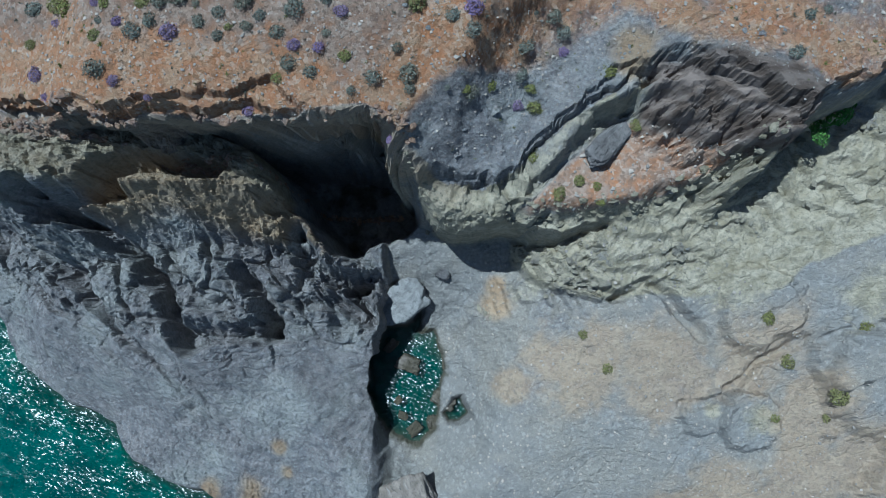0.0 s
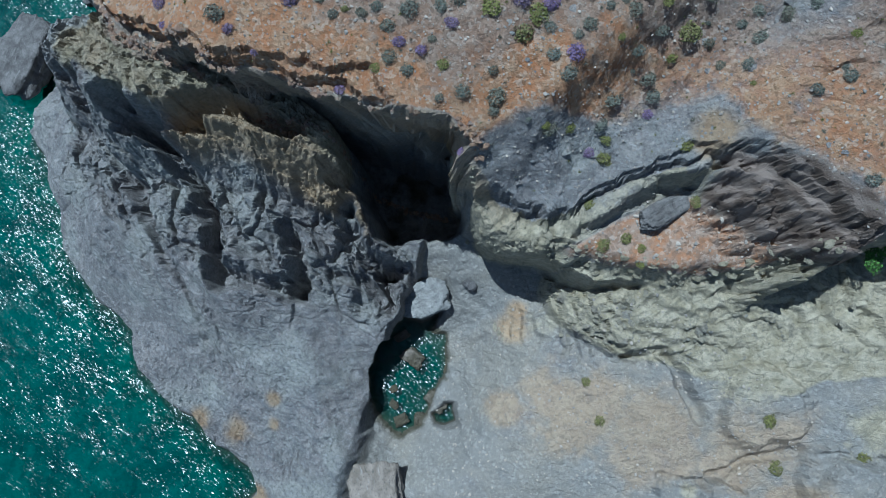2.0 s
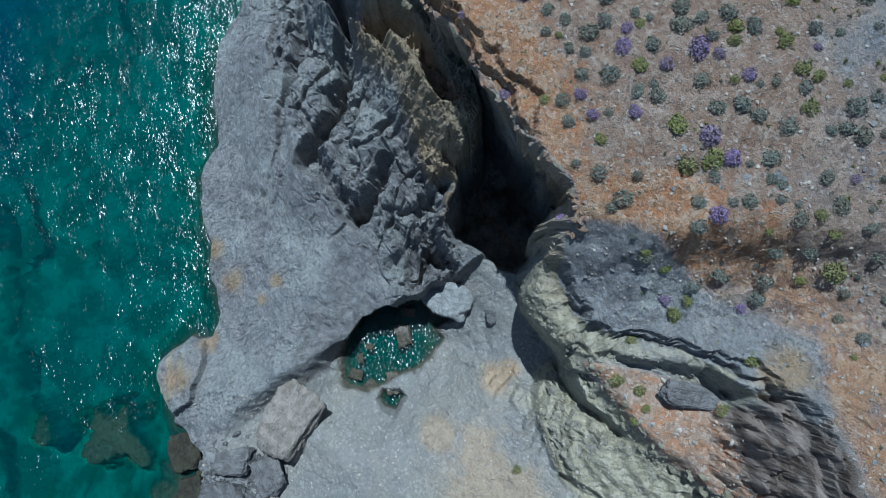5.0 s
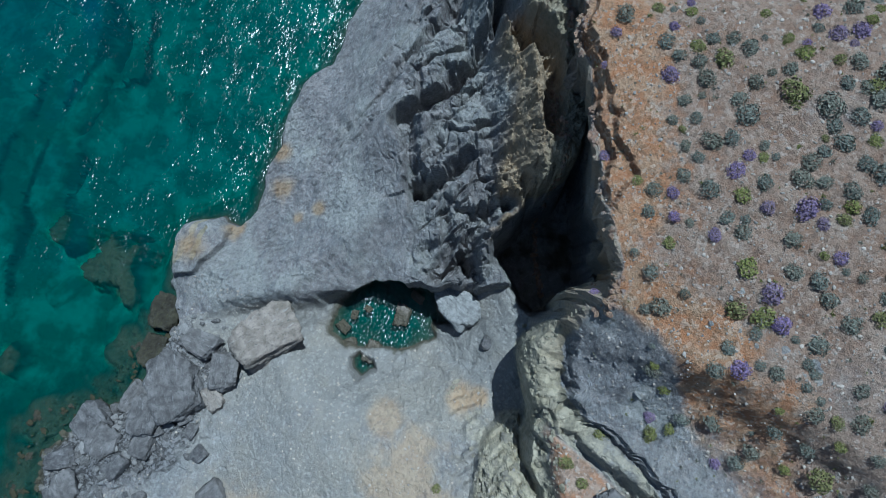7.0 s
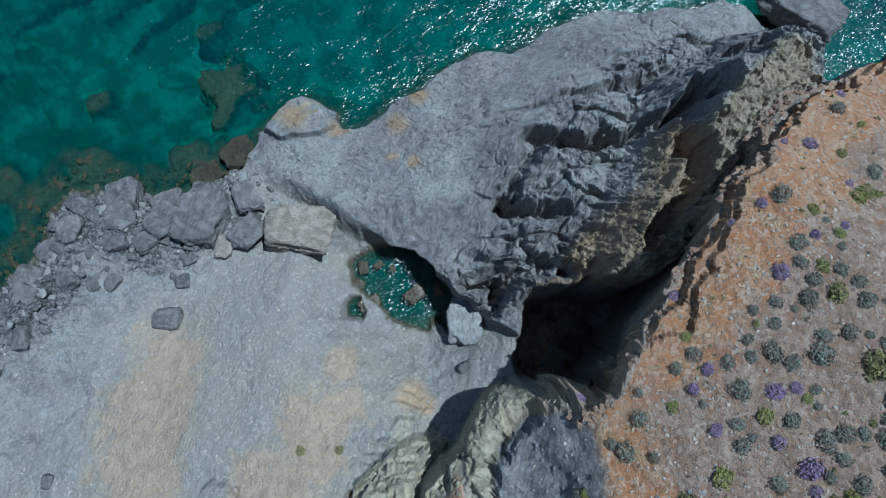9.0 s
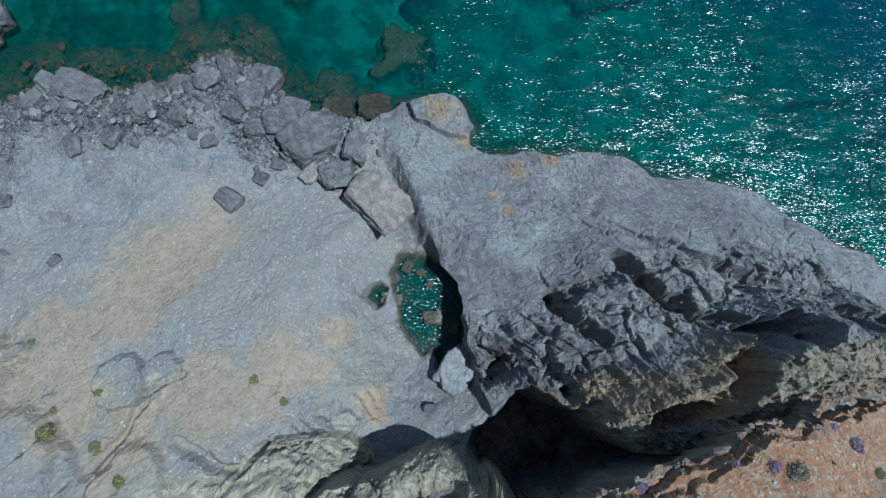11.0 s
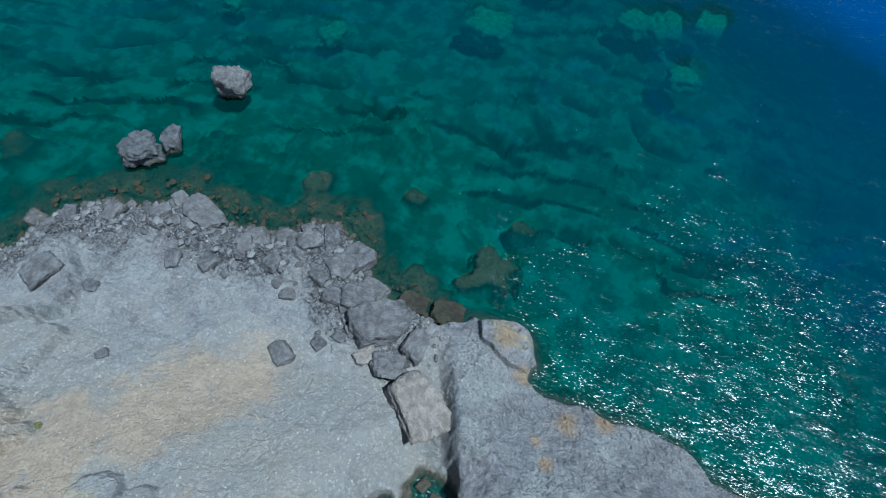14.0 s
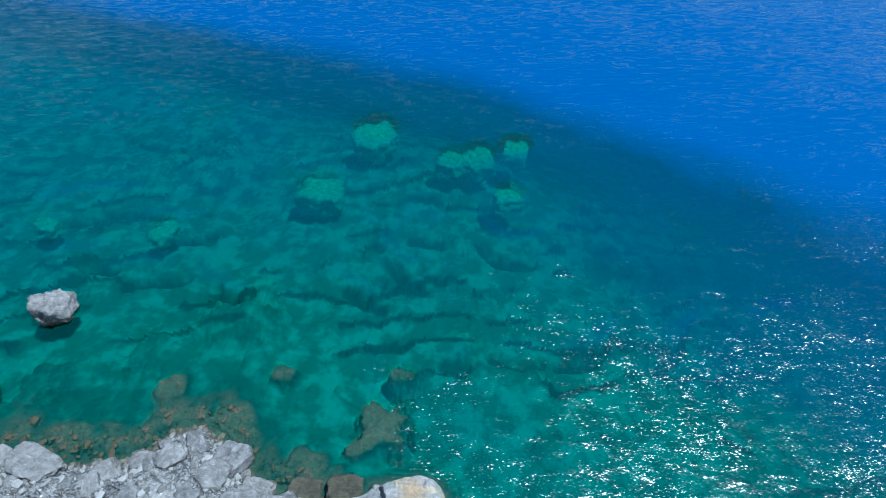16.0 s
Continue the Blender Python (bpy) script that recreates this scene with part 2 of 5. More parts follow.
def height(x, y):
    """The ground's height, with land and sea bed in one."""
    wx = x + 0.55 * fbm(x, y, 3.0, 5, 1, gain=0.55)
    wy = y + 0.55 * fbm(x, y, 3.0, 5, 5, gain=0.55)
    coast = inside(wx, wy, COAST)
    # sea bed
    off = np.maximum(-coast, 0)
    south = np.clip(-y - 30, 0, 200)
    beyond = np.clip(-(y + 88) - 0.42 * (x + 8), -60, 400)
    bed = -0.5 - 0.13 * softmin(off, 26 + 0 * x, 8) - 0.055 * south - 0.22 * step(-25, 10, beyond) * np.clip(beyond + 25, 0, 50)
    bed = np.maximum(bed, -16) + 0.7 * fbm(x, y, 9, 4, 31) * step(0, 6, off)
    d1, d2, who = cells(x + 1.6 * fbm(x, y, 4, 3, 37), y + 1.2 * fbm(x, y, 3, 3, 38), 4.2, 33)
    slabs = step(0.03, 0.16, d2 - d1)
    for line in SEA_CRACKS:
        dg, deep = along(wx, wy, line)
        bed = bed - deep * step(1.3, 0.5, dg)
    bed = bed + step(1, 5, off) * (0.5 * slabs * who ** 3 - 0.15) * step(95, 40, off) + 0.35 * fbm(x, y, 1.4, 4, 35) * step(0, 3, off)
    # tilted beds under water: each rises to the south and breaks off northward
    q = (0.16 * x - y + 5.0 * fbm(x, y, 9, 4, 131)) / 5.5
    bed = bed + 1.1 * (q - np.floor(q)) * step(0.04, 0.0, 1 - (q - np.floor(q))) * step(-0.2, 0.15, fbm(x, y, 8, 3, 132)) * step(6, 14, off) * step(80, 50, off)
    bed = bed - 2.4 * step(0, 2.5, off) * step(9, 3, x) * step(16, 5, off) - 0.12 * np.clip(-x - 6, 0, 45) * step(6, 20, off)
    # a weedy fringe of low rock along the stony shore
    fringe = step(4.2, 1.5, off + 2.2 * fbm(x, y, 3.5, 4, 107)) * step(4, 8, x) * step(60, 50, x)
    bed = bed + fringe * (-0.36 + 0.95 * fbm(x, y, 1.1, 5, 108, gain=0.65) - bed)
    for px, py, r, h in REEF:
        far = np.hypot(wx - px, wy - py) / r + 0.55 * fbm(x, y, 1.6, 4, 134)
        bed = bed + np.maximum(h + 0.5 * fbm(x, y, 0.9, 5, 135, gain=0.65) - bed, 0) * step(1.15, 0.7, far)
    # slope east of the pool
    wp = inside(x + 0.35 * fbm(x, y, 1.3, 4, 73), y + 0.35 * fbm(x, y, 1.3, 4, 74), POOL)
    up = y + 14 - 0.15 * x
    slope = softmin(0.3 + 0.58 * np.maximum(-wp, 0) + 0.25 * fbm(x, y, 1.0, 4, 122) * step(-5, -0.5, wp) + 2.0 * step(-1.0, -6, wp), 2.2 + 0.36 * np.maximum(up, 0), 1.5)
    slope = slope + 0.5 * fbm(x, y, 6, 4, 41)
    for px, py, r, h in ((23.6, 3.6, 2.4, 0.9), (20.6, 3.1, 1.7, 0.6), (36, 4, 5, 1.4), (30, 9, 4, 1.0), (43, -9, 5, 1.6), (39.5, -4, 4, 1.2), (21, 10.5, 3.0, 0.8), (27, 9.6, 2.2, 0.8)):
        slope = slope + h * step(1.0, 0.75, np.hypot(wx - px, wy - py) / r + 0.3 * fbm(x, y, 1.5, 4, 47))
    # beds of rock step down from the shelf
    sh = inside(wx, wy, SHELF)
    beds = step(-6.5, -2.5, sh + 1.5 * fbm(x, y, 3, 3, 45)) * step(3, 6, x)
    q = (slope + 0.5 * fbm(x, y, 2.0, 4, 46) + 0.06 * x) / 0.62
    slope = slope + beds * (0.62 * (np.floor(q) + step(0.72, 0.98, q - np.floor(q)) - q) + 0.15 * fbm(x, y, 0.8, 4, 48, True))
    # cream ledges that end in a nose above the slope
    bd = inside(wx, wy, BEDS)
    ledge = 12.75 + 0.62 * np.minimum(sh, 0) + 0.6 * fbm(x, y, 2.4, 4, 111)
    ledge = np.minimum(ledge, slope + 1.2 + 0.8 * np.maximum(bd, 0))
    q = (ledge + 0.05 * x + 0.5 * fbm(x, y, 6, 2, 123)) / 0.6
    keen = np.clip(0.45 + 0.9 * fbm(x, y, 2.2, 3, 124), 0.0, 0.85)
    ledge = ledge + 0.6 * (np.floor(q) + step(keen, 0.98, q - np.floor(q)) - q) + 0.14 * fbm(x, y, 0.8, 4, 112, True)
    slope = slope + np.maximum(ledge - slope, 0) * step(-0.25, 0.1, bd)
    shore = step(10, 5, np.maximum(coast, 0)) * step(6, 12, x)
    d1, d2, who = cells(x + 0.3 * fbm(x, y, 0.8, 2, 49), y, 1.3, 43)
    slope = slope + shore * (0.75 * who * step(0.04, 0.2, d2 - d1) - 0.2) + 0.05 * fbm(x, y, 0.7, 4, 44) + 0.10 * fbm(x, y, 1.6, 5, 113, True, 0.6) * step(-0.2, 0.4, fbm(x, y, 7, 3, 114) + shore)
    # west headland: a smooth slab that climbs from the sea
    head = 0.9 + 0.52 * np.maximum(coast, 0) + 0.35 * fbm(x, y, 5, 4, 51) + 0.05 * fbm(x, y, 0.7, 4, 55)
    head = softmin(head, 7.6 + 0.1 * y + 0 * x, 1.5)
    # thin beds on the slab, running with the coast
    q = (0.35 * x + 0.94 * y + 1.2 * fbm(x, y, 4, 4, 52)) / 1.1
    head = head + 0.16 * (step(0.0, 0.12, q - np.floor(q)) - (q - np.floor(q))) * step(-0.25, 0.2, fbm(x, y, 3.5, 3, 53))
    across, down = 0.86 * x + 0.50 * y, 0.50 * x - 0.86 * y
    warp = 0.8 * fbm(x, y, 3, 3, 115)
    head = head - 0.26 * fbm((across + warp) * 1.9, down * 0.55, 1.0, 5, 116, True, 0.6) * (0.35 + 0.65 * step(-0.3, 0.3, fbm(x, y, 4, 3, 117))) + 0.09 * fbm(x, y, 0.6, 3, 118, True)
    head = softmin(head, 2.9 + 0.75 * np.maximum(-wp, 0) + 0.3 * fbm(x, y, 1.2, 4, 119), 0.6)
    dk, hk = along(wx, wy, KNOBS)
    knob = hk - 0.55 * np.maximum(dk - 1.6, 0) ** 1.25
    near = step(4.8, 2.2, dk)
    dc, _h = along(wx, wy, CRAG)
    near = np.maximum(near, 0.42 * step(2.0, 0.6, dc + 0.9 * fbm(x, y, 2.5, 3, 109)) * step(-6, -12, x - 0.6 * y - 5))
    kx, ky = x + 0.6 * fbm(x, y, 2.0, 2, 57), y + 0.6 * fbm(x, y, 2.0, 2, 58)
    ku, kv = 0.55 * (0.80 * kx - 0.60 * ky), 0.60 * kx + 0.80 * ky
    d1, d2, who = cells(ku, kv, 1.9, 59)
    e1, e2, sub = cells(1.3 * ku + 3, kv, 0.7, 60)
    e3, e4, tiny = cells(kx, ky + 5, 0.42, 62)
    lumps = 1.1 * (who - 0.5) * step(0.0, 0.2, d2 - d1) - 0.7 * step(0.16, 0.0, d2 - d1)
    lumps = lumps + 0.9 * (sub - 0.5) * step(0.0, 0.25, e2 - e1) + 0.35 * (tiny - 0.5) * step(0.0, 0.2, e4 - e3) - 0.25 * step(0.14, 0.0, e2 - e1)
    lumps = lumps - 0.6 * fbm(kx, ky, 1.9, 4, 61, True, 0.5) - 0.5 * fbm((across + warp) * 1.0, down * 0.5, 2.6, 3, 120, True, 0.5) - 1.5 * fbm(kx + 0.5 * ky, ky, 4.6, 2, 125, True, 0.45)
    head = softmax(head, knob, 1.2) + 0.8 * near * lumps
    broken = 0.45 * (sub - 0.5) * step(0.0, 0.2, e2 - e1) + 0.3 * (tiny - 0.5) + 0.3 * fbm(x, y, 0.9, 5, 63, True, 0.6)
    dr, hr = along(wx, wy, RIDGE_S)
    head = softmax(head, hr - 2.6 * np.maximum(dr - 1.1, 0) + 1.6 * broken + 0.5 * near * lumps, 0.3)
    dr, hr = along(wx, wy, RIDGE_W)
    head = softmax(head, hr - 2.3 * np.maximum(dr - (1.0 + 0.11 * np.clip(-10 - x, 0, 14)), 0) + 1.2 * broken, 0.3)
    # raised block at the headland's tip
    head = head + 0.8 * step(-0.1, 0.15, inside(wx, wy, TIP))
    foot = np.interp(wy, (-24, -20, -14, -8, -6, -2, 3, 8), (7.5, 6.5, 3.3, 1.0, -1.0, -3.0, -3.3, -5.0))
    soft = np.interp(wy, (-20, -9, -7, 9), (2.2, 1.6, 0.5, 0.5))
    west = step(0.5, -0.5, (wx - foot) / soft) * step(0.0, -3.0, wy - 0.10 * wx - 9.0 - 3.0 * step(-8, -11, x))
    west = np.maximum(west, step(3.8, 3.0, np.hypot(wx - 0.2, (wy + 20))))
    land = slope + (head - slope) * west
    # joints and broken edges everywhere on bare rock
    jx, jy = x + 0.5 * fbm(x, y, 1.3, 4, 101), y + 0.5 * fbm(x, y, 1.3, 4, 102)
    f1, f2, blk = cells(0.8 * jx + 0.5 * jy, 1.7 * jy - 0.9 * jx, 1.9, 103)
    crack = step(0.10, 0.0, f2 - f1)
    rough = np.clip(0.5 + 0.9 * fbm(x, y, 5, 3, 104), 0.05, 1)
    land = land + rough * (0.30 * (blk - 0.5) - 0.22 * crack + 0.16 * fbm(x, y, 0.7, 4, 105, True, 0.6)) * (0.3 + 0.7 * west * step(10, 3, dk))
    for line in GULLIES:
        dg, deep = along(wx, wy, line)
        slit = 0.32 + 0.13 * deep
        land = land - 0.85 * deep * step(1.3, 0.25, dg / (slit * (1 + 0.6 * fbm(x, y, 1.2, 3, 64))))
    # shelf under the plateau, with ledges
    rock = 12.8 + 0.75 * np.maximum(sh, 0) + 0.35 * fbm(x, y, 1.8, 4, 67)
    q = rock / 0.8
    rock = 0.8 * (np.floor(q) + step(0.75, 0.97, q - np.floor(q))) + 0.12 * fbm(x, y, 0.6, 4, 66, True)
    level = step(-0.3, 0.8, inside(wx, wy, MID))
    rock = rock + (14.7 + 0.24 * sh + 0.15 * fbm(x, y, 1.5, 4, 70) - rock) * level
    rock = np.minimum(rock, 17.4 + 0.15 * fbm(x, y, 2, 3, 68))
    under = sh - 0.7 * step(5.6, 3.8, x) * step(-7, -4, x)
    land = land + np.maximum(rock - land, 0) * step(-0.3, 0.1, under)
    # chasm, ravine and pool
    ch = inside(wx, wy, CHASM) / 1.7
    land = land + (np.minimum(0.6 + 0.7 * fbm(x, y, 2, 4, 69), land) - land) * step(0.0, 0.8, ch) * (under < 0.05)
    wp = np.maximum(wp, inside(x + 0.3 * fbm(x, y, 1.3, 4, 73), y, SIDE_POOL))
    land = land + (-0.55 - 0.25 * np.clip(wp, 0, 2.5) + 0.45 * fbm(x, y, 1.1, 4, 75) - land) * step(-0.25, 0.5, wp)
    # sea edge
    z = np.where(coast > 0, np.minimum(land, -0.6 + (2.8 - 2.15 * step(6, 10, x)) * coast + 0.35 * fbm(x, y, 1.0, 4, 77)), bed)
    z = np.where((coast > 0) & (coast < 1.2), softmin(z, land, 0.3), z)
    # plateau, its rim stepped
    rim = inside(wx, wy, RIM)
    o = overhang(x, y)
    pl = rim - o
    top = 20.8 + 0.30 * np.clip(rim, 0, 14) + 0.16 * np.maximum(rim - 14, 0) + 0.45 * fbm(x, y, 6, 4, 81) + 0.05 * fbm(x, y, 0.6, 3, 84)
    bare = step(4, -1, np.abs(x - 2.5 - 0.25 * (y - 12)) - 3.0)
    d1, d2, who = cells(x + 0.4 * fbm(x, y, 1, 3, 86), 2.2 * y - x, 1.5, 87)
    top = top + bare * 0.4 * (who - 0.5) * step(0.0, 0.1, d2 - d1)
    top = top - 4.5 * step(-15, -34, x)
    ds, hs = along(wx, wy, SLAB)
    hs = np.interp(wx - 0.3 * np.clip(ds, 0, 8), [p[0] for p in SLAB], [p[2] for p in SLAB])
    top = softmin(top, hs + 0.58 * ds + 0.18 * fbm(x, y, 1.2, 4, 106, True), 0.8)
    edge = pl + 0.5 * fbm(x, y, 1.0, 5, 82, gain=0.6)
    wide = 0.4 + 1.3 * np.clip(fbm(x, y, 3.4, 3, 121) + 0.05, 0, 1) 
    cut = np.maximum(step(-7.6, -8.6, x), step(-2.4, -1.4, x))
    top = top - cut * (step(wide, wide - 0.1, edge) * 0.5 + step(0.5 * wide, 0.5 * wide - 0.1, edge) * 0.7)
    width = 0.25 + 0.9 * step(-28, -22, x) * step(8.5, 6.5, x) + 3.2 * step(7.0, 9.0, x) * step(17, 15, x) + 0.6 * step(16, 20, x)
    face = step(-width, 0.05, pl + 0.3 * width * fbm(0.4 * x + 0.9 * y, y - x, 0.8, 4, 83))
    z = z + (top - z) * face
    return z, coast, pl, sh, ch, west, wp, o


def spread(lo, hi, core_lo, core_hi, gap, slow=0.0):
    """Grid lines: even in the core, ever wider outside it; below it slowly at first, as far as slow."""
    mid = list(np.arange(core_lo, core_hi + gap / 2, gap))
    out, g, v = [], gap, core_hi
    while v < hi:
        g *= 1.09
        v += g
        out.append(min(v, hi))
    back, g, v = [], gap, core_lo
    while v > lo:
        g *= 1.024 if core_lo - v < slow else 1.09
        v -= g
        back.append(max(v, lo))
    return np.array(back[::-1] + mid + out)


def sheet(name, X, Y, Z, mat, masks=()):
    """One mesh from a grid of positions, with colour masks as attributes."""
    n, m = X.shape
    me = bpy.data.meshes.new(name)
    idx = np.arange(n * m).reshape(n, m)
    quads = np.stack([idx[:-1, :-1], idx[:-1, 1:], idx[1:, 1:], idx[1:, :-1]], -1).reshape(-1, 4)
    me.vertices.add(n * m)
    me.vertices.foreach_set("co", np.stack([X, Y, Z], -1).astype(np.float32).ravel())
    me.loops.add(quads.size)
    me.loops.foreach_set("vertex_index", quads.ravel().astype(np.int32))
    me.polygons.add(len(quads))
    me.polygons.foreach_set("loop_start", np.arange(0, quads.size, 4, dtype=np.int32))
    me.polygons.foreach_set("use_smooth", Z[:-1, :-1].ravel() < 0.02)
    me.update(calc_edges=True)
    for key, value in masks:
        me.attributes.new(key, 'FLOAT', 'POINT').data.foreach_set("value", np.asarray(value, np.float32).ravel())
    me.materials.append(mat)
    return new(name, me)

# ---- materials ----


def material(name):
    mat = bpy.data.materials.new(name)
    mat.use_nodes = True
    tree = mat.node_tree
    return mat, tree, tree.nodes["Principled BSDF"]


def node(tree, kind):
    return tree.nodes.new(kind)


def place(tree, scale=(1, 1, 1), turn=(0, 0, 0)):
    """World position, scaled: 1 is a metre."""
    g = node(tree, "ShaderNodeNewGeometry")
    m = node(tree, "ShaderNodeMapping")
    m.inputs["Scale"].default_value = scale
    m.inputs["Rotation"].default_value = turn
    tree.links.new(g.outputs["Position"], m.inputs["Vector"])
    return m.outputs["Vector"]


def grain(tree, vec, per_metre, detail=5.0, rough=0.6, warp=0.0):
    n = node(tree, "ShaderNodeTexNoise")
    n.inputs["Scale"].default_value = per_metre
    n.inputs["Detail"].default_value = detail
    n.inputs["Roughness"].default_value = rough
    n.inputs["Distortion"].default_value = warp
    tree.links.new(vec, n.inputs["Vector"])
    return n.outputs["Fac"]


def curve(tree, value, lo, hi, out_lo=0.0, out_hi=1.0):
    r = node(tree, "ShaderNodeMapRange")
    r.interpolation_type = 'SMOOTHSTEP'
    tree.links.new(value, r.inputs["Value"])
    for key, v in (("From Min", lo), ("From Max", hi), ("To Min", out_lo), ("To Max", out_hi)):
        r.inputs[key].default_value = v
    return r.outputs["Result"]


def maths(tree, op, a, b):
    m = node(tree, "ShaderNodeMath")
    m.operation = op
    for k, v in ((0, a), (1, b)):
        if isinstance(v, (int, float)):
            m.inputs[k].default_value = v
        else:
            tree.links.new(v, m.inputs[k])
    return m.outputs[0]


def blend(tree, fac, a, b, how='MIX'):
    m = node(tree, "ShaderNodeMix")
    m.data_type, m.blend_type = 'RGBA', how
    for key, v in ((0, fac), (6, a), (7, b)):
        if isinstance(v, tuple):
            m.inputs[key].default_value = (*v, 1)
        elif isinstance(v, (int, float)):
            m.inputs[key].default_value = v
        else:
            tree.links.new(v, m.inputs[key])
    return m.outputs[2]


def mask(tree, key):
    a = node(tree, "ShaderNodeAttribute")
    a.attribute_name = key
    return a.outputs["Fac"]


def relief(tree, heights, shader, share=None):
    """Bump from (value, metres) pairs; share: how much of it shows."""
    total = None
    for value, metres in heights:
        v = maths(tree, 'MULTIPLY', value, metres)
        total = v if total is None else maths(tree, 'ADD', total, v)
    b = node(tree, "ShaderNodeBump")
    b.inputs["Strength"].default_value = 1.0
    b.inputs["Distance"].default_value = 1.0
    if share is not None:
        tree.links.new(share, b.inputs["Strength"])
    tree.links.new(total, b.inputs["Height"])
    tree.links.new(b.outputs["Normal"], shader.inputs["Normal"])
    return b


def shore_tint(tree, colour, vec, fine, bed_dark=None):
    """Brown weed at the tide line and green growth under water, by height above the sea."""
    g = node(tree, "ShaderNodeNewGeometry")
    s = node(tree, "ShaderNodeSeparateXYZ")
    tree.links.new(g.outputs["Position"], s.inputs[0])
    z = maths(tree, 'ADD', s.outputs["Z"], maths(tree, 'MULTIPLY', grain(tree, vec, 0.9, 4.0), -0.9))
    wet = curve(tree, z, 0.30, -0.25)
    colour = blend(tree, maths(tree, 'MULTIPLY', wet, 0.85), colour, blend(tree, fine, (0.020, 0.018, 0.011), (0.075, 0.066, 0.034)))
    deep = curve(tree, s.outputs["Z"], -0.5, -1.8)
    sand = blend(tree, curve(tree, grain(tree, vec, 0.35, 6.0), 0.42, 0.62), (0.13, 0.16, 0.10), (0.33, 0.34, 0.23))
    # dark seagrass, and the shade of clefts and bed breaks painted into the sand
    if bed_dark is not None:
        sand = blend(tree, maths(tree, 'MULTIPLY', bed_dark, 0.9), sand, (0.02, 0.03, 0.025))
    return blend(tree, deep, colour, sand)


def shards(tree, vec, per_metre, warp=0.5):
    """Broken rock: a random number for each shard, and the distance from its edge."""
    n = node(tree, "ShaderNodeTexNoise")
    n.inputs["Scale"].default_value = per_metre * 0.8
    n.inputs["Detail"].default_value = 3.0
    tree.links.new(vec, n.inputs["Vector"])
    push = node(tree, "ShaderNodeVectorMath")
    push.operation = 'SCALE'
    push.inputs["Scale"].default_value = warp / per_metre
    tree.links.new(n.outputs["Color"], push.inputs[0])
    add = node(tree, "ShaderNodeVectorMath")
    add.operation = 'ADD'
    tree.links.new(vec, add.inputs[0])
    tree.links.new(push.outputs[0], add.inputs[1])
    out = []
    for feature in ('F1', 'DISTANCE_TO_EDGE'):
        v = node(tree, "ShaderNodeTexVoronoi")
        v.feature = feature
        v.inputs["Scale"].default_value = per_metre
        tree.links.new(add.outputs[0], v.inputs["Vector"])
        out.append(v)
    sep = node(tree, "ShaderNodeSeparateColor")
    tree.links.new(out[0].outputs["Color"], sep.inputs[0])
    return sep.outputs[0], out[1].outputs["Distance"]


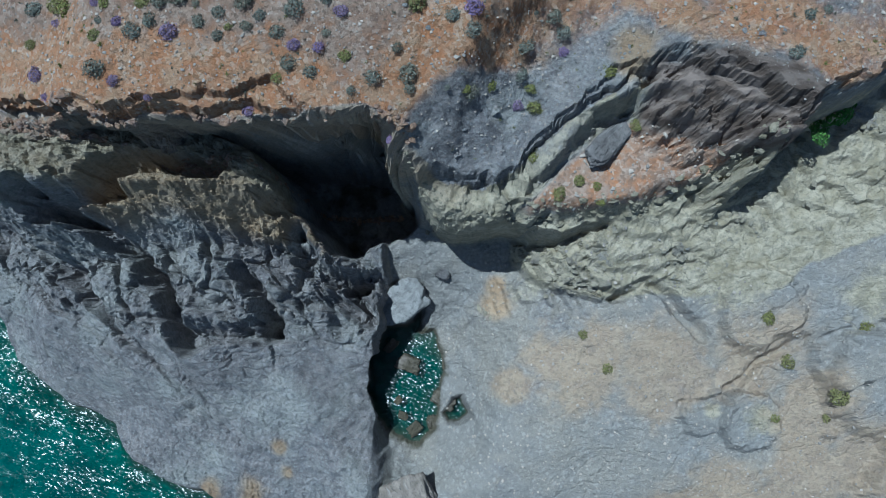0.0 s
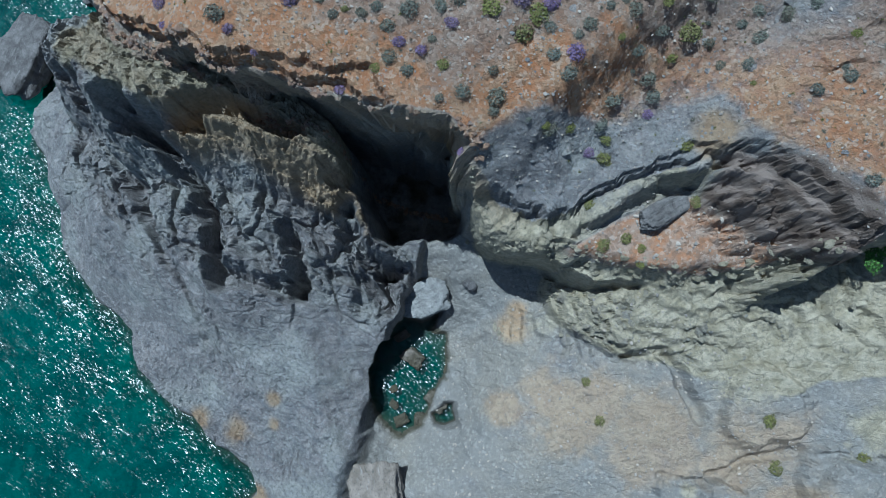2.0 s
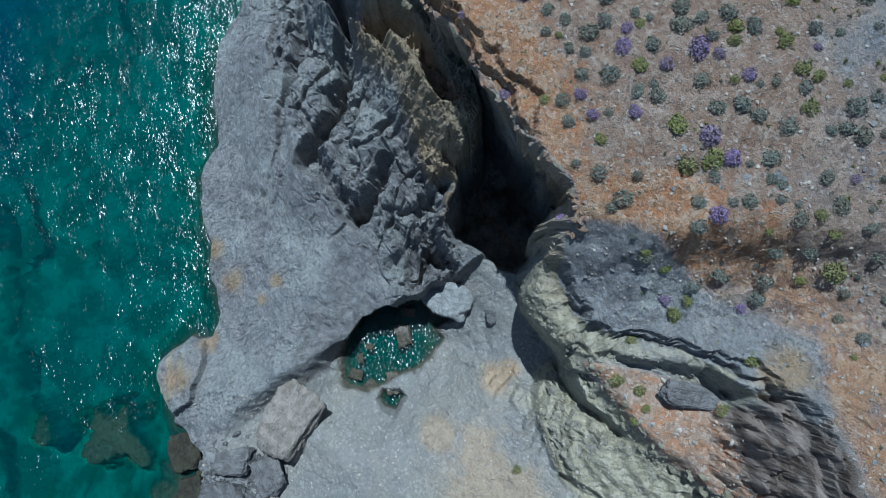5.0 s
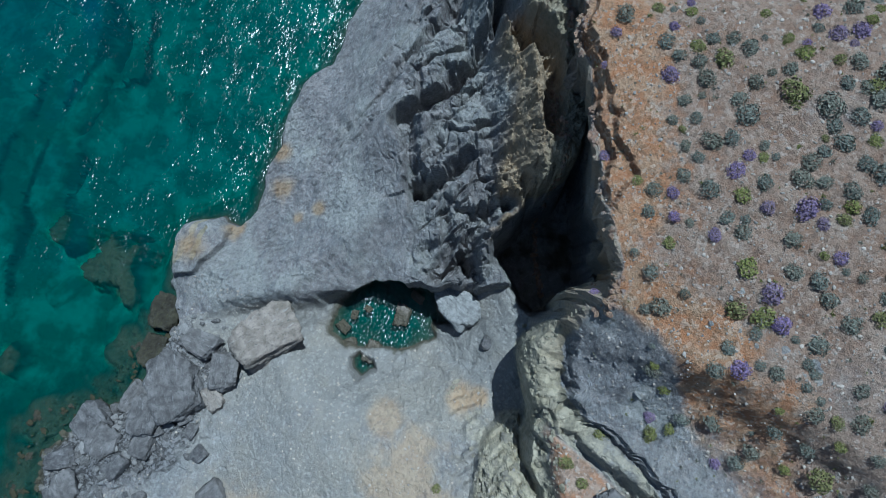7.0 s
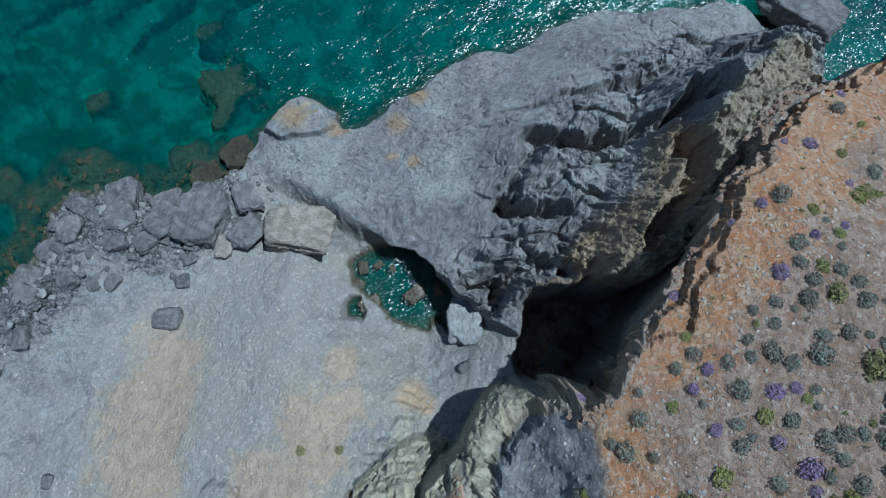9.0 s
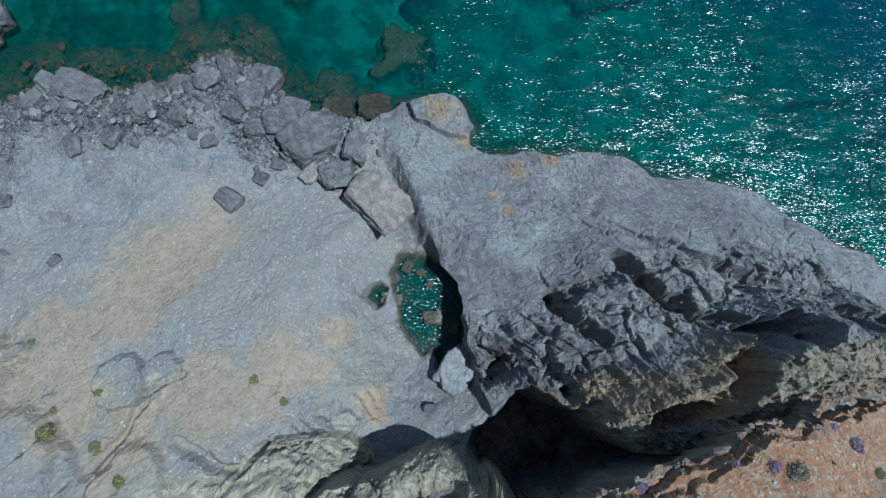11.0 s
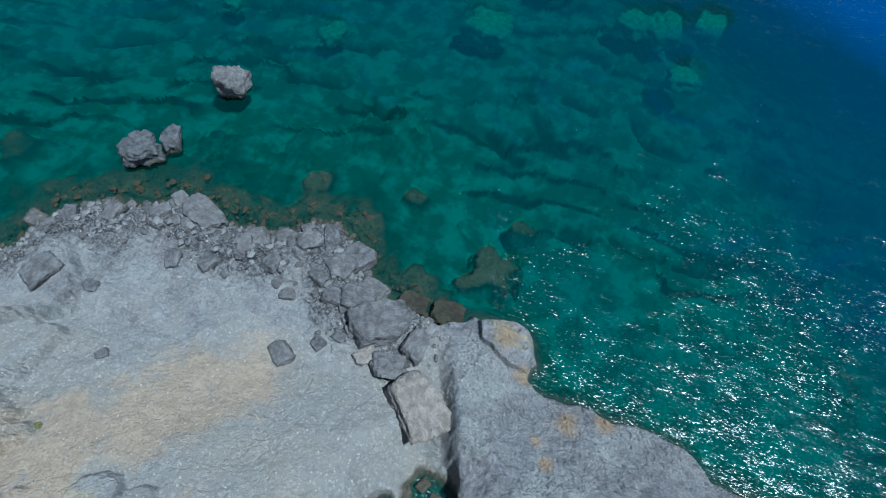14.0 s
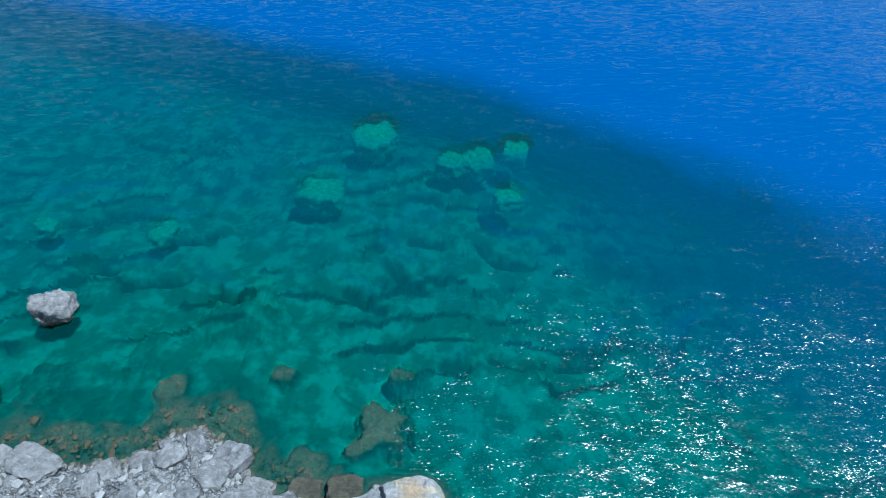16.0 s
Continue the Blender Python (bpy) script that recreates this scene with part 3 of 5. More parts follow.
def ground_material():
    mat, tree, out = material("limestone_ground")
    vec = place(tree)
    big, mid, fine, dust = grain(tree, vec, 0.22, 5), grain(tree, vec, 1.1, 6, 0.65), grain(tree, vec, 4.5, 6, 0.72), grain(tree, vec, 15.0, 4, 0.7)
    rock = blend(tree, curve(tree, mid, 0.3, 0.7), (0.156, 0.143, 0.140), (0.30, 0.278, 0.268))
    rock = blend(tree, curve(tree, big, 0.42, 0.66), rock, (0.33, 0.325, 0.30))
    rock = blend(tree, curve(tree, fine, 0.53, 0.68, 0.0, 0.75), rock, (0.38, 0.385, 0.39))
    rock = blend(tree, curve(tree, fine, 0.46, 0.30, 0.0, 0.7), rock, (0.085, 0.09, 0.10))
    rock = blend(tree, curve(tree, dust, 0.56, 0.70, 0.0, 0.65), rock, (0.42, 0.42, 0.41))
    rock = blend(tree, curve(tree, dust, 0.44, 0.30, 0.0, 0.6), rock, (0.09, 0.095, 0.10))
    lot, rim = shards(tree, vec, 1.1, 2.2)
    chip, seam = shards(tree, vec, 5.5, 1.8)
    rock = blend(tree, curve(tree, lot, 0.0, 1.0, 0.0, 0.25), rock, (0.13, 0.137, 0.15))
    rock = blend(tree, curve(tree, chip, 0.7, 1.0, 0.0, 0.35), rock, (0.37, 0.375, 0.38))
    rock = blend(tree, curve(tree, chip, 0.35, 0.0, 0.0, 0.35), rock, (0.10, 0.105, 0.115))
    joint = maths(tree, 'MULTIPLY', curve(tree, rim, 0.05, 0.0), curve(tree, big, 0.45, 0.6))
    rock = blend(tree, maths(tree, 'MULTIPLY', joint, 0.15), rock, (0.04, 0.042, 0.046))
    # veins and cracks run with the beds
    band = node(tree, "ShaderNodeTexNoise")
    band.inputs["Scale"].default_value = 1.0
    band.inputs["Detail"].default_value = 6.0
    tree.links.new(place(tree, (0.5, 1.5, 0.8), (0, 0, radians(-28))), band.inputs["Vector"])
    rock = blend(tree, curve(tree, band.outputs["Fac"], 0.58, 0.66, 0.0, 0.4), rock, (0.12, 0.125, 0.14))
    soil = blend(tree, curve(tree, mid, 0.35, 0.68), (0.36, 0.165, 0.075), (0.40, 0.265, 0.165))
    soil = blend(tree, curve(tree, fine, 0.52, 0.74, 0.0, 0.5), soil, (0.46, 0.35, 0.25))
    soil = blend(tree, curve(tree, chip, 0.72, 1.0, 0.0, 0.55), soil, (0.50, 0.41, 0.32))
    soil = blend(tree, curve(tree, chip, 0.38, 0.0, 0.0, 0.6), soil, (0.20, 0.12, 0.068))
    soil = blend(tree, curve(tree, dust, 0.62, 0.74, 0.0, 0.6), soil, (0.64, 0.56, 0.46))
    soil = blend(tree, curve(tree, dust, 0.44, 0.30, 0.0, 0.7), soil, (0.15, 0.09, 0.05))
    coarse = blend(tree, curve(tree, mid, 0.35, 0.65), (0.19, 0.145, 0.115), (0.29, 0.23, 0.19))
    coarse = blend(tree, curve(tree, chip, 0.4, 0.0, 0.0, 0.6), coarse, (0.12, 0.095, 0.085))
    coarse = blend(tree, curve(tree, chip, 0.75, 1.0, 0.0, 0.5), coarse, (0.40, 0.35, 0.31))
    soil = blend(tree, maths(tree, 'MULTIPLY', curve(tree, maths(tree, 'ADD', mask(tree, "grit"), maths(tree, 'MULTIPLY', maths(tree, 'SUBTRACT', mid, 0.5), 1.6)), 0.3, 0.9), 0.7), soil, coarse)
    pale = blend(tree, curve(tree, mid, 0.35, 0.65), (0.25, 0.22, 0.15), (0.37, 0.332, 0.25))
    pale = blend(tree, maths(tree, 'MULTIPLY', joint, 0.4), pale, (0.06, 0.055, 0.045))
    pale = blend(tree, curve(tree, chip, 0.4, 0.0, 0.0, 0.5), pale, (0.17, 0.16, 0.12))
    pale = blend(tree, curve(tree, fine, 0.46, 0.30, 0.0, 0.7), pale, (0.14, 0.13, 0.09))
    pale = blend(tree, curve(tree, dust, 0.44, 0.28, 0.0, 0.6), pale, (0.16, 0.15, 0.11))
    ochre = blend(tree, curve(tree, mid, 0.3, 0.7), (0.31, 0.20, 0.105), (0.35, 0.275, 0.19))
    ochre = blend(tree, curve(tree, chip, 0.4, 0.0, 0.0, 0.5), ochre, (0.19, 0.15, 0.11))
    gravel = blend(tree, curve(tree, dust, 0.35, 0.7), (0.180, 0.168, 0.146), (0.285, 0.263, 0.228))
    gravel = blend(tree, curve(tree, big, 0.40, 0.60, 0.0, 0.55), gravel, (0.182, 0.181, 0.178))
    gravel = blend(tree, curve(tree, chip, 0.7, 1.0, 0.0, 0.4), gravel, (0.36, 0.345, 0.32))
    gravel = blend(tree, curve(tree, chip, 0.4, 0.0, 0.0, 0.3), gravel, (0.15, 0.145, 0.135))
    rough = lambda key, lo=0.25, hi=0.75: curve(tree, maths(tree, 'ADD', mask(tree, key), maths(tree, 'MULTIPLY', maths(tree, 'SUBTRACT', mid, 0.5), 0.9)), lo, hi)
    colour = blend(tree, rough("gravel"), rock, gravel)
    colour = blend(tree, rough("pale"), colour, pale)
    colour = blend(tree, rough("ochre", 0.05, 1.25), colour, ochre)
    umber = blend(tree, curve(tree, band.outputs["Fac"], 0.4, 0.6), (0.10, 0.075, 0.06), (0.21, 0.17, 0.145))
    colour = blend(tree, rough("brown"), colour, umber)
    shingle = blend(tree, curve(tree, chip, 0.2, 0.9), (0.055, 0.052, 0.052), (0.20, 0.195, 0.195))
    shingle = blend(tree, curve(tree, dust, 0.55, 0.70, 0.0, 0.6), shingle, (0.34, 0.335, 0.33))
    colour = blend(tree, rough("dark"), colour, shingle)
    colour = blend(tree, rough("soil"), colour, soil)
    colour = shore_tint(tree, colour, vec, fine, mask(tree, "grass_shade"))
    tree.links.new(colour, out.inputs["Base Color"])
    out.inputs["Roughness"].default_value = 0.88
    out.inputs["Specular IOR Level"].default_value = 0.25
    relief(tree, ((mid, 0.35), (band.outputs["Fac"], 0.20), (fine, 0.28), (dust, 0.13), (chip, 0.04), (lot, 0.08), (maths(tree, 'MULTIPLY', joint, -1.0), 0.02)), out, curve(tree, mask(tree, "gravel"), 0.2, 0.7, 1.0, 0.65))
    return mat


def rock_material(name, dark, light, vein=(0.46, 0.46, 0.455), veins=0.5, vary=0.35, tide=True):
    mat, tree, out = material(name)
    tc = node(tree, "ShaderNodeTexCoord")
    vec = tc.outputs["Object"]
    info = node(tree, "ShaderNodeObjectInfo")
    mid, fine = grain(tree, vec, 1.3, 6, 0.65, 0.4), grain(tree, vec, 6.0, 5, 0.7)
    colour = blend(tree, curve(tree, mid, 0.3, 0.7), dark, light)
    colour = blend(tree, maths(tree, 'MULTIPLY', info.outputs["Random"], vary), colour, (0.27, 0.245, 0.22))
    colour = blend(tree, curve(tree, fine, 0.46, 0.32, 0.0, 0.7), colour, (0.06, 0.062, 0.065))
    m = node(tree, "ShaderNodeMapping")
    m.inputs["Scale"].default_value = (0.7, 4.5, 1.5)
    m.inputs["Rotation"].default_value = (0.3, 0.2, 0.5)
    tree.links.new(vec, m.inputs["Vector"])
    streak = grain(tree, m.outputs["Vector"], 1.0, 7, 0.7, 0.6)
    colour = blend(tree, curve(tree, streak, 0.57, 0.70, 0.0, veins), colour, vein)
    if tide:
        colour = shore_tint(tree, colour, place(tree), fine)
    tree.links.new(colour, out.inputs["Base Color"])
    out.inputs["Roughness"].default_value = 0.85
    out.inputs["Specular IOR Level"].default_value = 0.25
    relief(tree, ((mid, 0.28), (streak, 0.22), (fine, 0.16)), out)
    return mat


def stone_material(name, dark, light):
    mat, tree, out = material(name)
    isl = node(tree, "ShaderNodeNewGeometry")
    fine = grain(tree, place(tree), 9.0, 3)
    a = blend(tree, isl.outputs["Random Per Island"], dark, light)
    a = blend(tree, curve(tree, fine, 0.4, 0.7, 0, 0.4), a, (0.27, 0.255, 0.24))
    tree.links.new(shore_tint(tree, a, place(tree), fine), out.inputs["Base Color"])
    out.inputs["Roughness"].default_value = 0.9
    out.inputs["Specular IOR Level"].default_value = 0.2
    return mat


def leaf_material(name, dark, light):
    mat, tree, out = material(name)
    g = node(tree, "ShaderNodeNewGeometry")
    info = node(tree, "ShaderNodeObjectInfo")
    c = blend(tree, g.outputs["Random Per Island"], dark, light)
    c = blend(tree, maths(tree, 'MULTIPLY', info.outputs["Random"], 0.4), c, (0.13, 0.11, 0.07))
    tree.links.new(c, out.inputs["Base Color"])
    out.inputs["Roughness"].default_value = 0.8
    out.inputs["Specular IOR Level"].default_value = 0.15
    return mat


def water_material():
    mat, tree, _ = material("sea_water")
    tree.nodes.remove(tree.nodes["Principled BSDF"])
    out = tree.nodes["Material Output"]
    depth = mask(tree, "depth")
    ramp = node(tree, "ShaderNodeValToRGB")
    tree.links.new(curve(tree, depth, 0.0, 16.0), ramp.inputs["Fac"])
    els = ramp.color_ramp.elements
    els[0].position, els[0].color = 0.0, (0.006, 0.100, 0.080, 1)
    els[1].position, els[1].color = 1.0, (0.0, 0.034, 0.118, 1)
    for p, c in ((0.12, (0.002, 0.070, 0.074, 1)), (0.40, (0.0, 0.043, 0.070, 1)), (0.72, (0.0, 0.026, 0.056, 1))):
        e = els.new(p)
        e.color = c
    # the tilt of small wind waves, in two sizes, stronger in the gusts
    def tilt(vec, per_metre, detail):
        n = node(tree, "ShaderNodeTexNoise")
        n.inputs["Scale"].default_value = per_metre
        n.inputs["Detail"].default_value = detail
        n.inputs["Distortion"].default_value = 0.5
        tree.links.new(vec, n.inputs["Vector"])
        less = node(tree, "ShaderNodeVectorMath")
        less.operation = 'SUBTRACT'
        less.inputs[1].default_value = (0.5, 0.5, 0.5)
        tree.links.new(n.outputs["Color"], less.inputs[0])
        return less.outputs[0]

    def vector(op, a, b):
        m = node(tree, "ShaderNodeVectorMath")
        m.operation = op
        tree.links.new(a, m.inputs[0])
        if isinstance(b, tuple):
            m.inputs[1].default_value = b
        else:
            tree.links.new(b, m.inputs[1])
        return m.outputs[0]

    gust = curve(tree, grain(tree, place(tree, (0.6, 1.0, 1.0), (0, 0, radians(-25))), 0.10, 4, 0.6), 0.36, 0.62, 0.35, 1.0)
    swell = vector('MULTIPLY', tilt(place(tree, (0.5, 1.6, 1), (0, 0, radians(-25))), 0.9, 2.0), (0.38, 0.65, 0.0))
    ripple = vector('MULTIPLY', tilt(place(tree, (0.75, 1.5, 1), (0, 0, radians(-20))), 4.6, 1.0), (1.1, 1.35, 0.0))
    strong = node(tree, "ShaderNodeVectorMath")
    strong.operation = 'SCALE'
    tree.links.new(ripple, strong.inputs[0])
    tree.links.new(gust, strong.inputs["Scale"])
    facet = node(tree, "ShaderNodeVectorMath")
    facet.operation = 'NORMALIZE'
    tree.links.new(vector('ADD', vector('ADD', swell, strong.outputs[0]), (0.0, 0.0, 1.0)), facet.inputs[0])
    body = node(tree, "ShaderNodeBsdfDiffuse")
    tree.links.new(ramp.outputs["Color"], body.inputs["Color"])
    clear = node(tree, "ShaderNodeBsdfTransparent")
    tree.links.new(blend(tree, curve(tree, depth, 0.05, 1.2), (0.70, 0.88, 0.80), (0.10, 0.57, 0.60)), clear.inputs["Color"])
    cloudy = node(tree, "ShaderNodeMixShader")
    tree.links.new(curve(tree, depth, 0.0, 15.0, 0.08, 0.97), cloudy.inputs[0])
    tree.links.new(clear.outputs[0], cloudy.inputs[1])
    tree.links.new(body.outputs[0], cloudy.inputs[2])
    gloss = node(tree, "ShaderNodeBsdfGlossy")
    gloss.inputs["Roughness"].default_value = 0.23
    tree.links.new(facet.outputs[0], gloss.inputs["Normal"])
    fres = node(tree, "ShaderNodeFresnel")
    fres.inputs["IOR"].default_value = 1.34
    tree.links.new(facet.outputs[0], fres.inputs["Normal"])
    skin = node(tree, "ShaderNodeMixShader")
    tree.links.new(fres.outputs[0], skin.inputs[0])
    tree.links.new(cloudy.outputs[0], skin.inputs[1])
    tree.links.new(gloss.outputs[0], skin.inputs[2])
    tree.links.new(skin.outputs[0], out.inputs["Surface"])
    return mat


GROUND = ground_material()
WATER = water_material()
GREY_ROCK = rock_material("grey_boulder", (0.058, 0.055, 0.056), (0.18, 0.172, 0.170), (0.46, 0.46, 0.455), 0.38, 0.22)
BROWN_ROCK = rock_material("brown_boulder", (0.17, 0.145, 0.12), (0.32, 0.275, 0.235))
WEEDY = rock_material("weedy_rock", (0.024, 0.021, 0.015), (0.056, 0.052, 0.034), (0.095, 0.092, 0.045), 0.6, 0.0)
PALE_ROCK = rock_material("pale_limestone", (0.17, 0.17, 0.168), (0.33, 0.33, 0.32), (0.44, 0.44, 0.43), 0.4, 0.1)
ALGAE_ROCK = rock_material("algae_grown_boulder", (0.20, 0.23, 0.12), (0.41, 0.43, 0.23), (0.46, 0.46, 0.28), 0.5, 0.0, False)
DARK_ROCK = rock_material("dark_sea_rock", (0.045, 0.047, 0.05), (0.14, 0.142, 0.145), (0.25, 0.25, 0.25), 0.4, 0.1)
STONE = stone_material("loose_stone", (0.17, 0.155, 0.14), (0.38, 0.33, 0.275))
RUBBLE = stone_material("shore_rubble", (0.045, 0.043, 0.043), (0.175, 0.168, 0.162))
LEAF = {"purple": leaf_material("thyme_leaf", (0.10, 0.075, 0.14), (0.24, 0.17, 0.30)),
        "grey": leaf_material("grey_leaf", (0.07, 0.075, 0.065), (0.17, 0.18, 0.15)),
        "green": leaf_material("green_leaf", (0.08, 0.09, 0.03), (0.20, 0.20, 0.06)),
        "ivy": leaf_material("fresh_leaf", (0.03, 0.09, 0.015), (0.09, 0.22, 0.04))}
TWIG, _t, _o = material("twig")
_o.inputs["Base Color"].default_value = (0.14, 0.10, 0.07, 1)
_o.inputs["Roughness"].default_value = 0.9

# ---- ground and sea ----
OCHRE = [(20, -9, 4.5), (23.7, -6.2, 5), (25.4, -2.3, 5), (28.9, 0.6, 5), (32.4, 4.0, 5), (27, 5, 4), (11.6, 2.8, 4), (17, 4.5, 4), (8.2, -0.2, 1.6), (22, 8, 4)]
RUST = [(5.0, 4.9, 1.3), (4.3, 6.2, 0.9), (-6.8, -14.8, 1.5), (-4.7, -12.1, 0.8), (-5.9, -10.5, 0.7), (-0.1, -20.4, 1.8), (-2.6, -17.4, 1.2), (-10, -16, 1.2), (6.2, 18.6, 1.6), (7.6, 20.4, 1.0)]


def make_ground():
    xs = spread(-900, 900, -46, 52, 0.105)
    ys = spread(-1500, 700, -29, 25, 0.105, 50)
    X, Y = np.meshgrid(xs, ys)
    Z, coast, pl, sh, ch, west, wp, o = height(X, Y)
    # overhang: the plateau's rim and the shelf lean out over what lies below
    gy, gx = np.gradient(inside(X, Y, RIM), ys, xs)
    east = step(-24, -18, X)
    gx, gy = gx - east * gx, gy + east * (1.0 - gy)
    climb = np.clip((Z - 2.0) / 18.5, 0, 1)
    climb = climb + 0.16 * climb * (1 - climb) * 4 * vnoise(Z * 1.1, 0.35 * X + 0.35 * Y, 88)
    climb = np.clip(climb, 0, 1.1) ** 2.0
    lean = np.maximum(o, 0) * climb * step(15, 0.4, pl) * step(-1.6, -1.0, pl)
    sy, sx = np.gradient(inside(X, Y, SHELF), ys, xs)
    low = 0.9 * step(5.6, 3.8, X) * step(-7, -4, X) * step(6, 12.0, Z) * step(5.5, 2.2, sh) * step(0.2, 0.6, sh) * step(0.1, -0.4, pl)
    PX, PY = X - lean * gx - low * sx, Y - lean * gy - low * sy
    # the headland's wall leans out over the pool
    arch = 1.0 * step(-9, -4, X) * step(0.4, -1.6, X) * step(-8.8, -6, Y) * step(1.8, 0.5, Y) * step(0.3, 2.2, Z) * step(0.1, -0.3, wp)
    PX = PX + arch
    # masks
    n1 = fbm(X, Y, 3.0, 4, 91)
    rocky = np.maximum(step(4, -4, np.abs(X - 2.5 - 0.25 * (Y - 12)) - 3.0), step(16, 22, Y + 0.4 * X) * 0.65)
    soil = step(-0.1, 0.3, pl) * np.clip(0.95 - 0.55 * rocky + 0.35 * n1, 0, 1)
    inland = inside(X, Y, RIM)
    grit = np.maximum(step(4.0, 9.0, inland + 3 * n1), 0.75 * step(-0.4, 0.6, inside(X, Y, MID)))
    soil = soil * (1 - 0.12 * grit)
    soil = np.maximum(soil, step(-0.4, 0.6, inside(X, Y, MID)) * 0.9)
    brown = step(-1.0, 0.6, inside(X + 0.5 * n1, Y, [(7.6, 18.6), (11.1, 19.6), (14.1, 19.7), (17.2, 19.4), (17.5, 18.2), (14.7, 17.0), (12.5, 16.6), (8.1, 16.6)])) * (Z > 16.2)
    bare = step(-0.6, 0.6, inside(X + 0.8 * n1, Y, [(-4.6, 8.8), (-1, 7.8), (2.8, 9), (7.4, 16.6), (8.2, 19.4), (5.6, 20.5), (3.2, 18), (0.5, 15.0), (-2.5, 12.6)]))
    soil = soil * (1 - 0.8 * bare) * (1 - brown)
    pale = step(-0.3, 0.6, sh) * step(0.9, 0.0, soil) * (Z < 18.4) * np.where(pl > 0.1, 0, 1.0) * (0.62 + 0.4 * n1)
    dr, _h = along(X, Y, RIDGE_W)
    ds, _h = along(X, Y, RIDGE_S)
    pale = np.maximum(pale, 0.85 * step(2.6, 1.0, dr) * step(8, 10.5, Z))
    pale = np.maximum(pale, 0.75 * step(1.8, 0.7, ds) * step(9, 10.5, Z))
    tan = np.maximum(0.8 * step(2.4, 0.9, ds) * step(8.5, 10.0, Z), 0.55 * step(2.6, 1.0, dr) * step(9, 12, Z) * (0.5 + 0.9 * n1))
    pale = np.maximum(pale, 0.9 * step(-0.6, 0.3, inside(X, Y, BEDS) + 0.6 * n1) * (pl < -0.5) * (soil < 0.4))
    pale = np.maximum(pale, (0.45 + 0.45 * n1) * step(-6.0, -2.0, sh + 1.5 * n1) * step(3, 6, X) * (pl < -0.5) * (soil < 0.4))
    pale = np.maximum(pale, 0.8 * patches(X, Y, [(23.8, 3.8, 2.2), (20.8, 3.2, 1.0), (19, 11.5, 3.0), (27, 14, 3)]))
    ochre = np.maximum(0.72 * np.clip(1.6 * patches(X, Y, OCHRE), 0, 1), np.clip(1.25 * patches(X, Y, RUST), 0, 1.0)) * np.where(Z > 0.7, 1, 0)
    gravel = np.where((west < 0.5) & (pl < 0) & (coast > 0), step(-26, -8, Y - 0.35 * (X - 20)) * 0.72 + 0.3 * n1, 0.0)
    ochre = np.maximum(ochre, 0.7 * step(14, 17, Z) * step(0.25, 0.0, pl) * step(-1.4, -1.0, pl) * step(2, 0, X))
    dark = step(10.0, 3.0, coast + 2.5 * n1) * step(5, 9, X) * (Z > 0) * (west < 0.5)
    ochre = np.maximum(ochre, np.clip(tan, 0, 1))
    weed_shade = patches(X, Y, SEAGRASS)
    # besides the seagrass: shade painted as dark colour along the clefts
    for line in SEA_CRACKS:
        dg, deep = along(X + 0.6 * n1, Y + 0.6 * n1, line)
        weed_shade = np.maximum(weed_shade, 0.9 * step(1.0, 0.3, dg))
    # the shaded side of each bed break, likewise put into the colour
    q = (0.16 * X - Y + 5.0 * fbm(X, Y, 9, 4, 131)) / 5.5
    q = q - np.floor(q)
    weed_shade = np.maximum(weed_shade, 0.95 * step(0.15, 0.07, np.minimum(q, 1 - q) + 0.06 * fbm(X, Y, 1.5, 3, 133)) * step(-0.12, 0.12, fbm(X, Y, 8, 3, 132)) * step(8, 14, -coast) * step(75, 50, -coast))
    for line in ([(-2.6, -20.6, 0), (-0.4, -20.2, 0), (1.6, -21.0, 0)], [(-1.8, -19.5, 0), (0.9, -19.3, 0)], [(0.2, -21.6, 0), (2.2, -21.4, 0)]):
        dg, _h = along(X + 0.3 * n1, Y + 0.25 * fbm(X, Y, 0.6, 3, 95), line)
        pale = np.maximum(pale, 1.4 * step(0.28, 0.12, dg))
    ob = sheet("ground", PX, PY, Z, GROUND, (("soil", soil), ("grit", grit), ("pale", pale), ("ochre", ochre), ("gravel", gravel), ("brown", brown), ("dark", dark), ("grass_shade", weed_shade * (Z < -0.3))))
    return tagged(ob, "grey limestone headland with orange stony soil and a sea bed", "ground", kind="structure")


# boulders under water: x, y, radius
SUNK = [(15.7, -63.6, 3.4), (9.4, -77.4, 3.8), (34.4, -54.4, 1.9), (-12.0, -73.4, 2.8), (-6.5, -71.4, 2.8), (-2.5, -70.4, 2.2), (50.5, -55.2, 1.6), (-10.5, -62.4, 2.2)]


def make_water():
    xs = spread(-900, 900, -48, 56, 0.45)
    ys = spread(-1500, 120, -84, 4, 0.45)
    X, Y = np.meshgrid(xs, ys)
    Z = height(X, Y)[0]
    depth = np.maximum(-Z, 0)
    for sx, sy, r in SUNK:
        over = step(1.15 * r, 0.75 * r, np.hypot(X - sx, Y - sy) + 0.25 * r * fbm(X, Y, 2.0, 3, 99))
        depth = depth + (np.minimum(depth, 4.2) - depth) * over
    ob = sheet("water", X, Y, 0 * X, WATER, (("depth", depth),))
    return tagged(ob, "clear turquoise sea that deepens to blue, rippled and glittering", "sea", kind="structure")


GROUND_OB = make_ground()
make_water()


bpy.context.view_layer.update()
DEPS = bpy.context.evaluated_depsgraph_get()


def ground_z(x, y):
    """The ground's height as built, met from above."""
    hit, where, _, _ = GROUND_OB.ray_cast((x, y, 90), (0, 0, -1), depsgraph=DEPS)
    return where.z if hit else 0.0

# ---- things ----


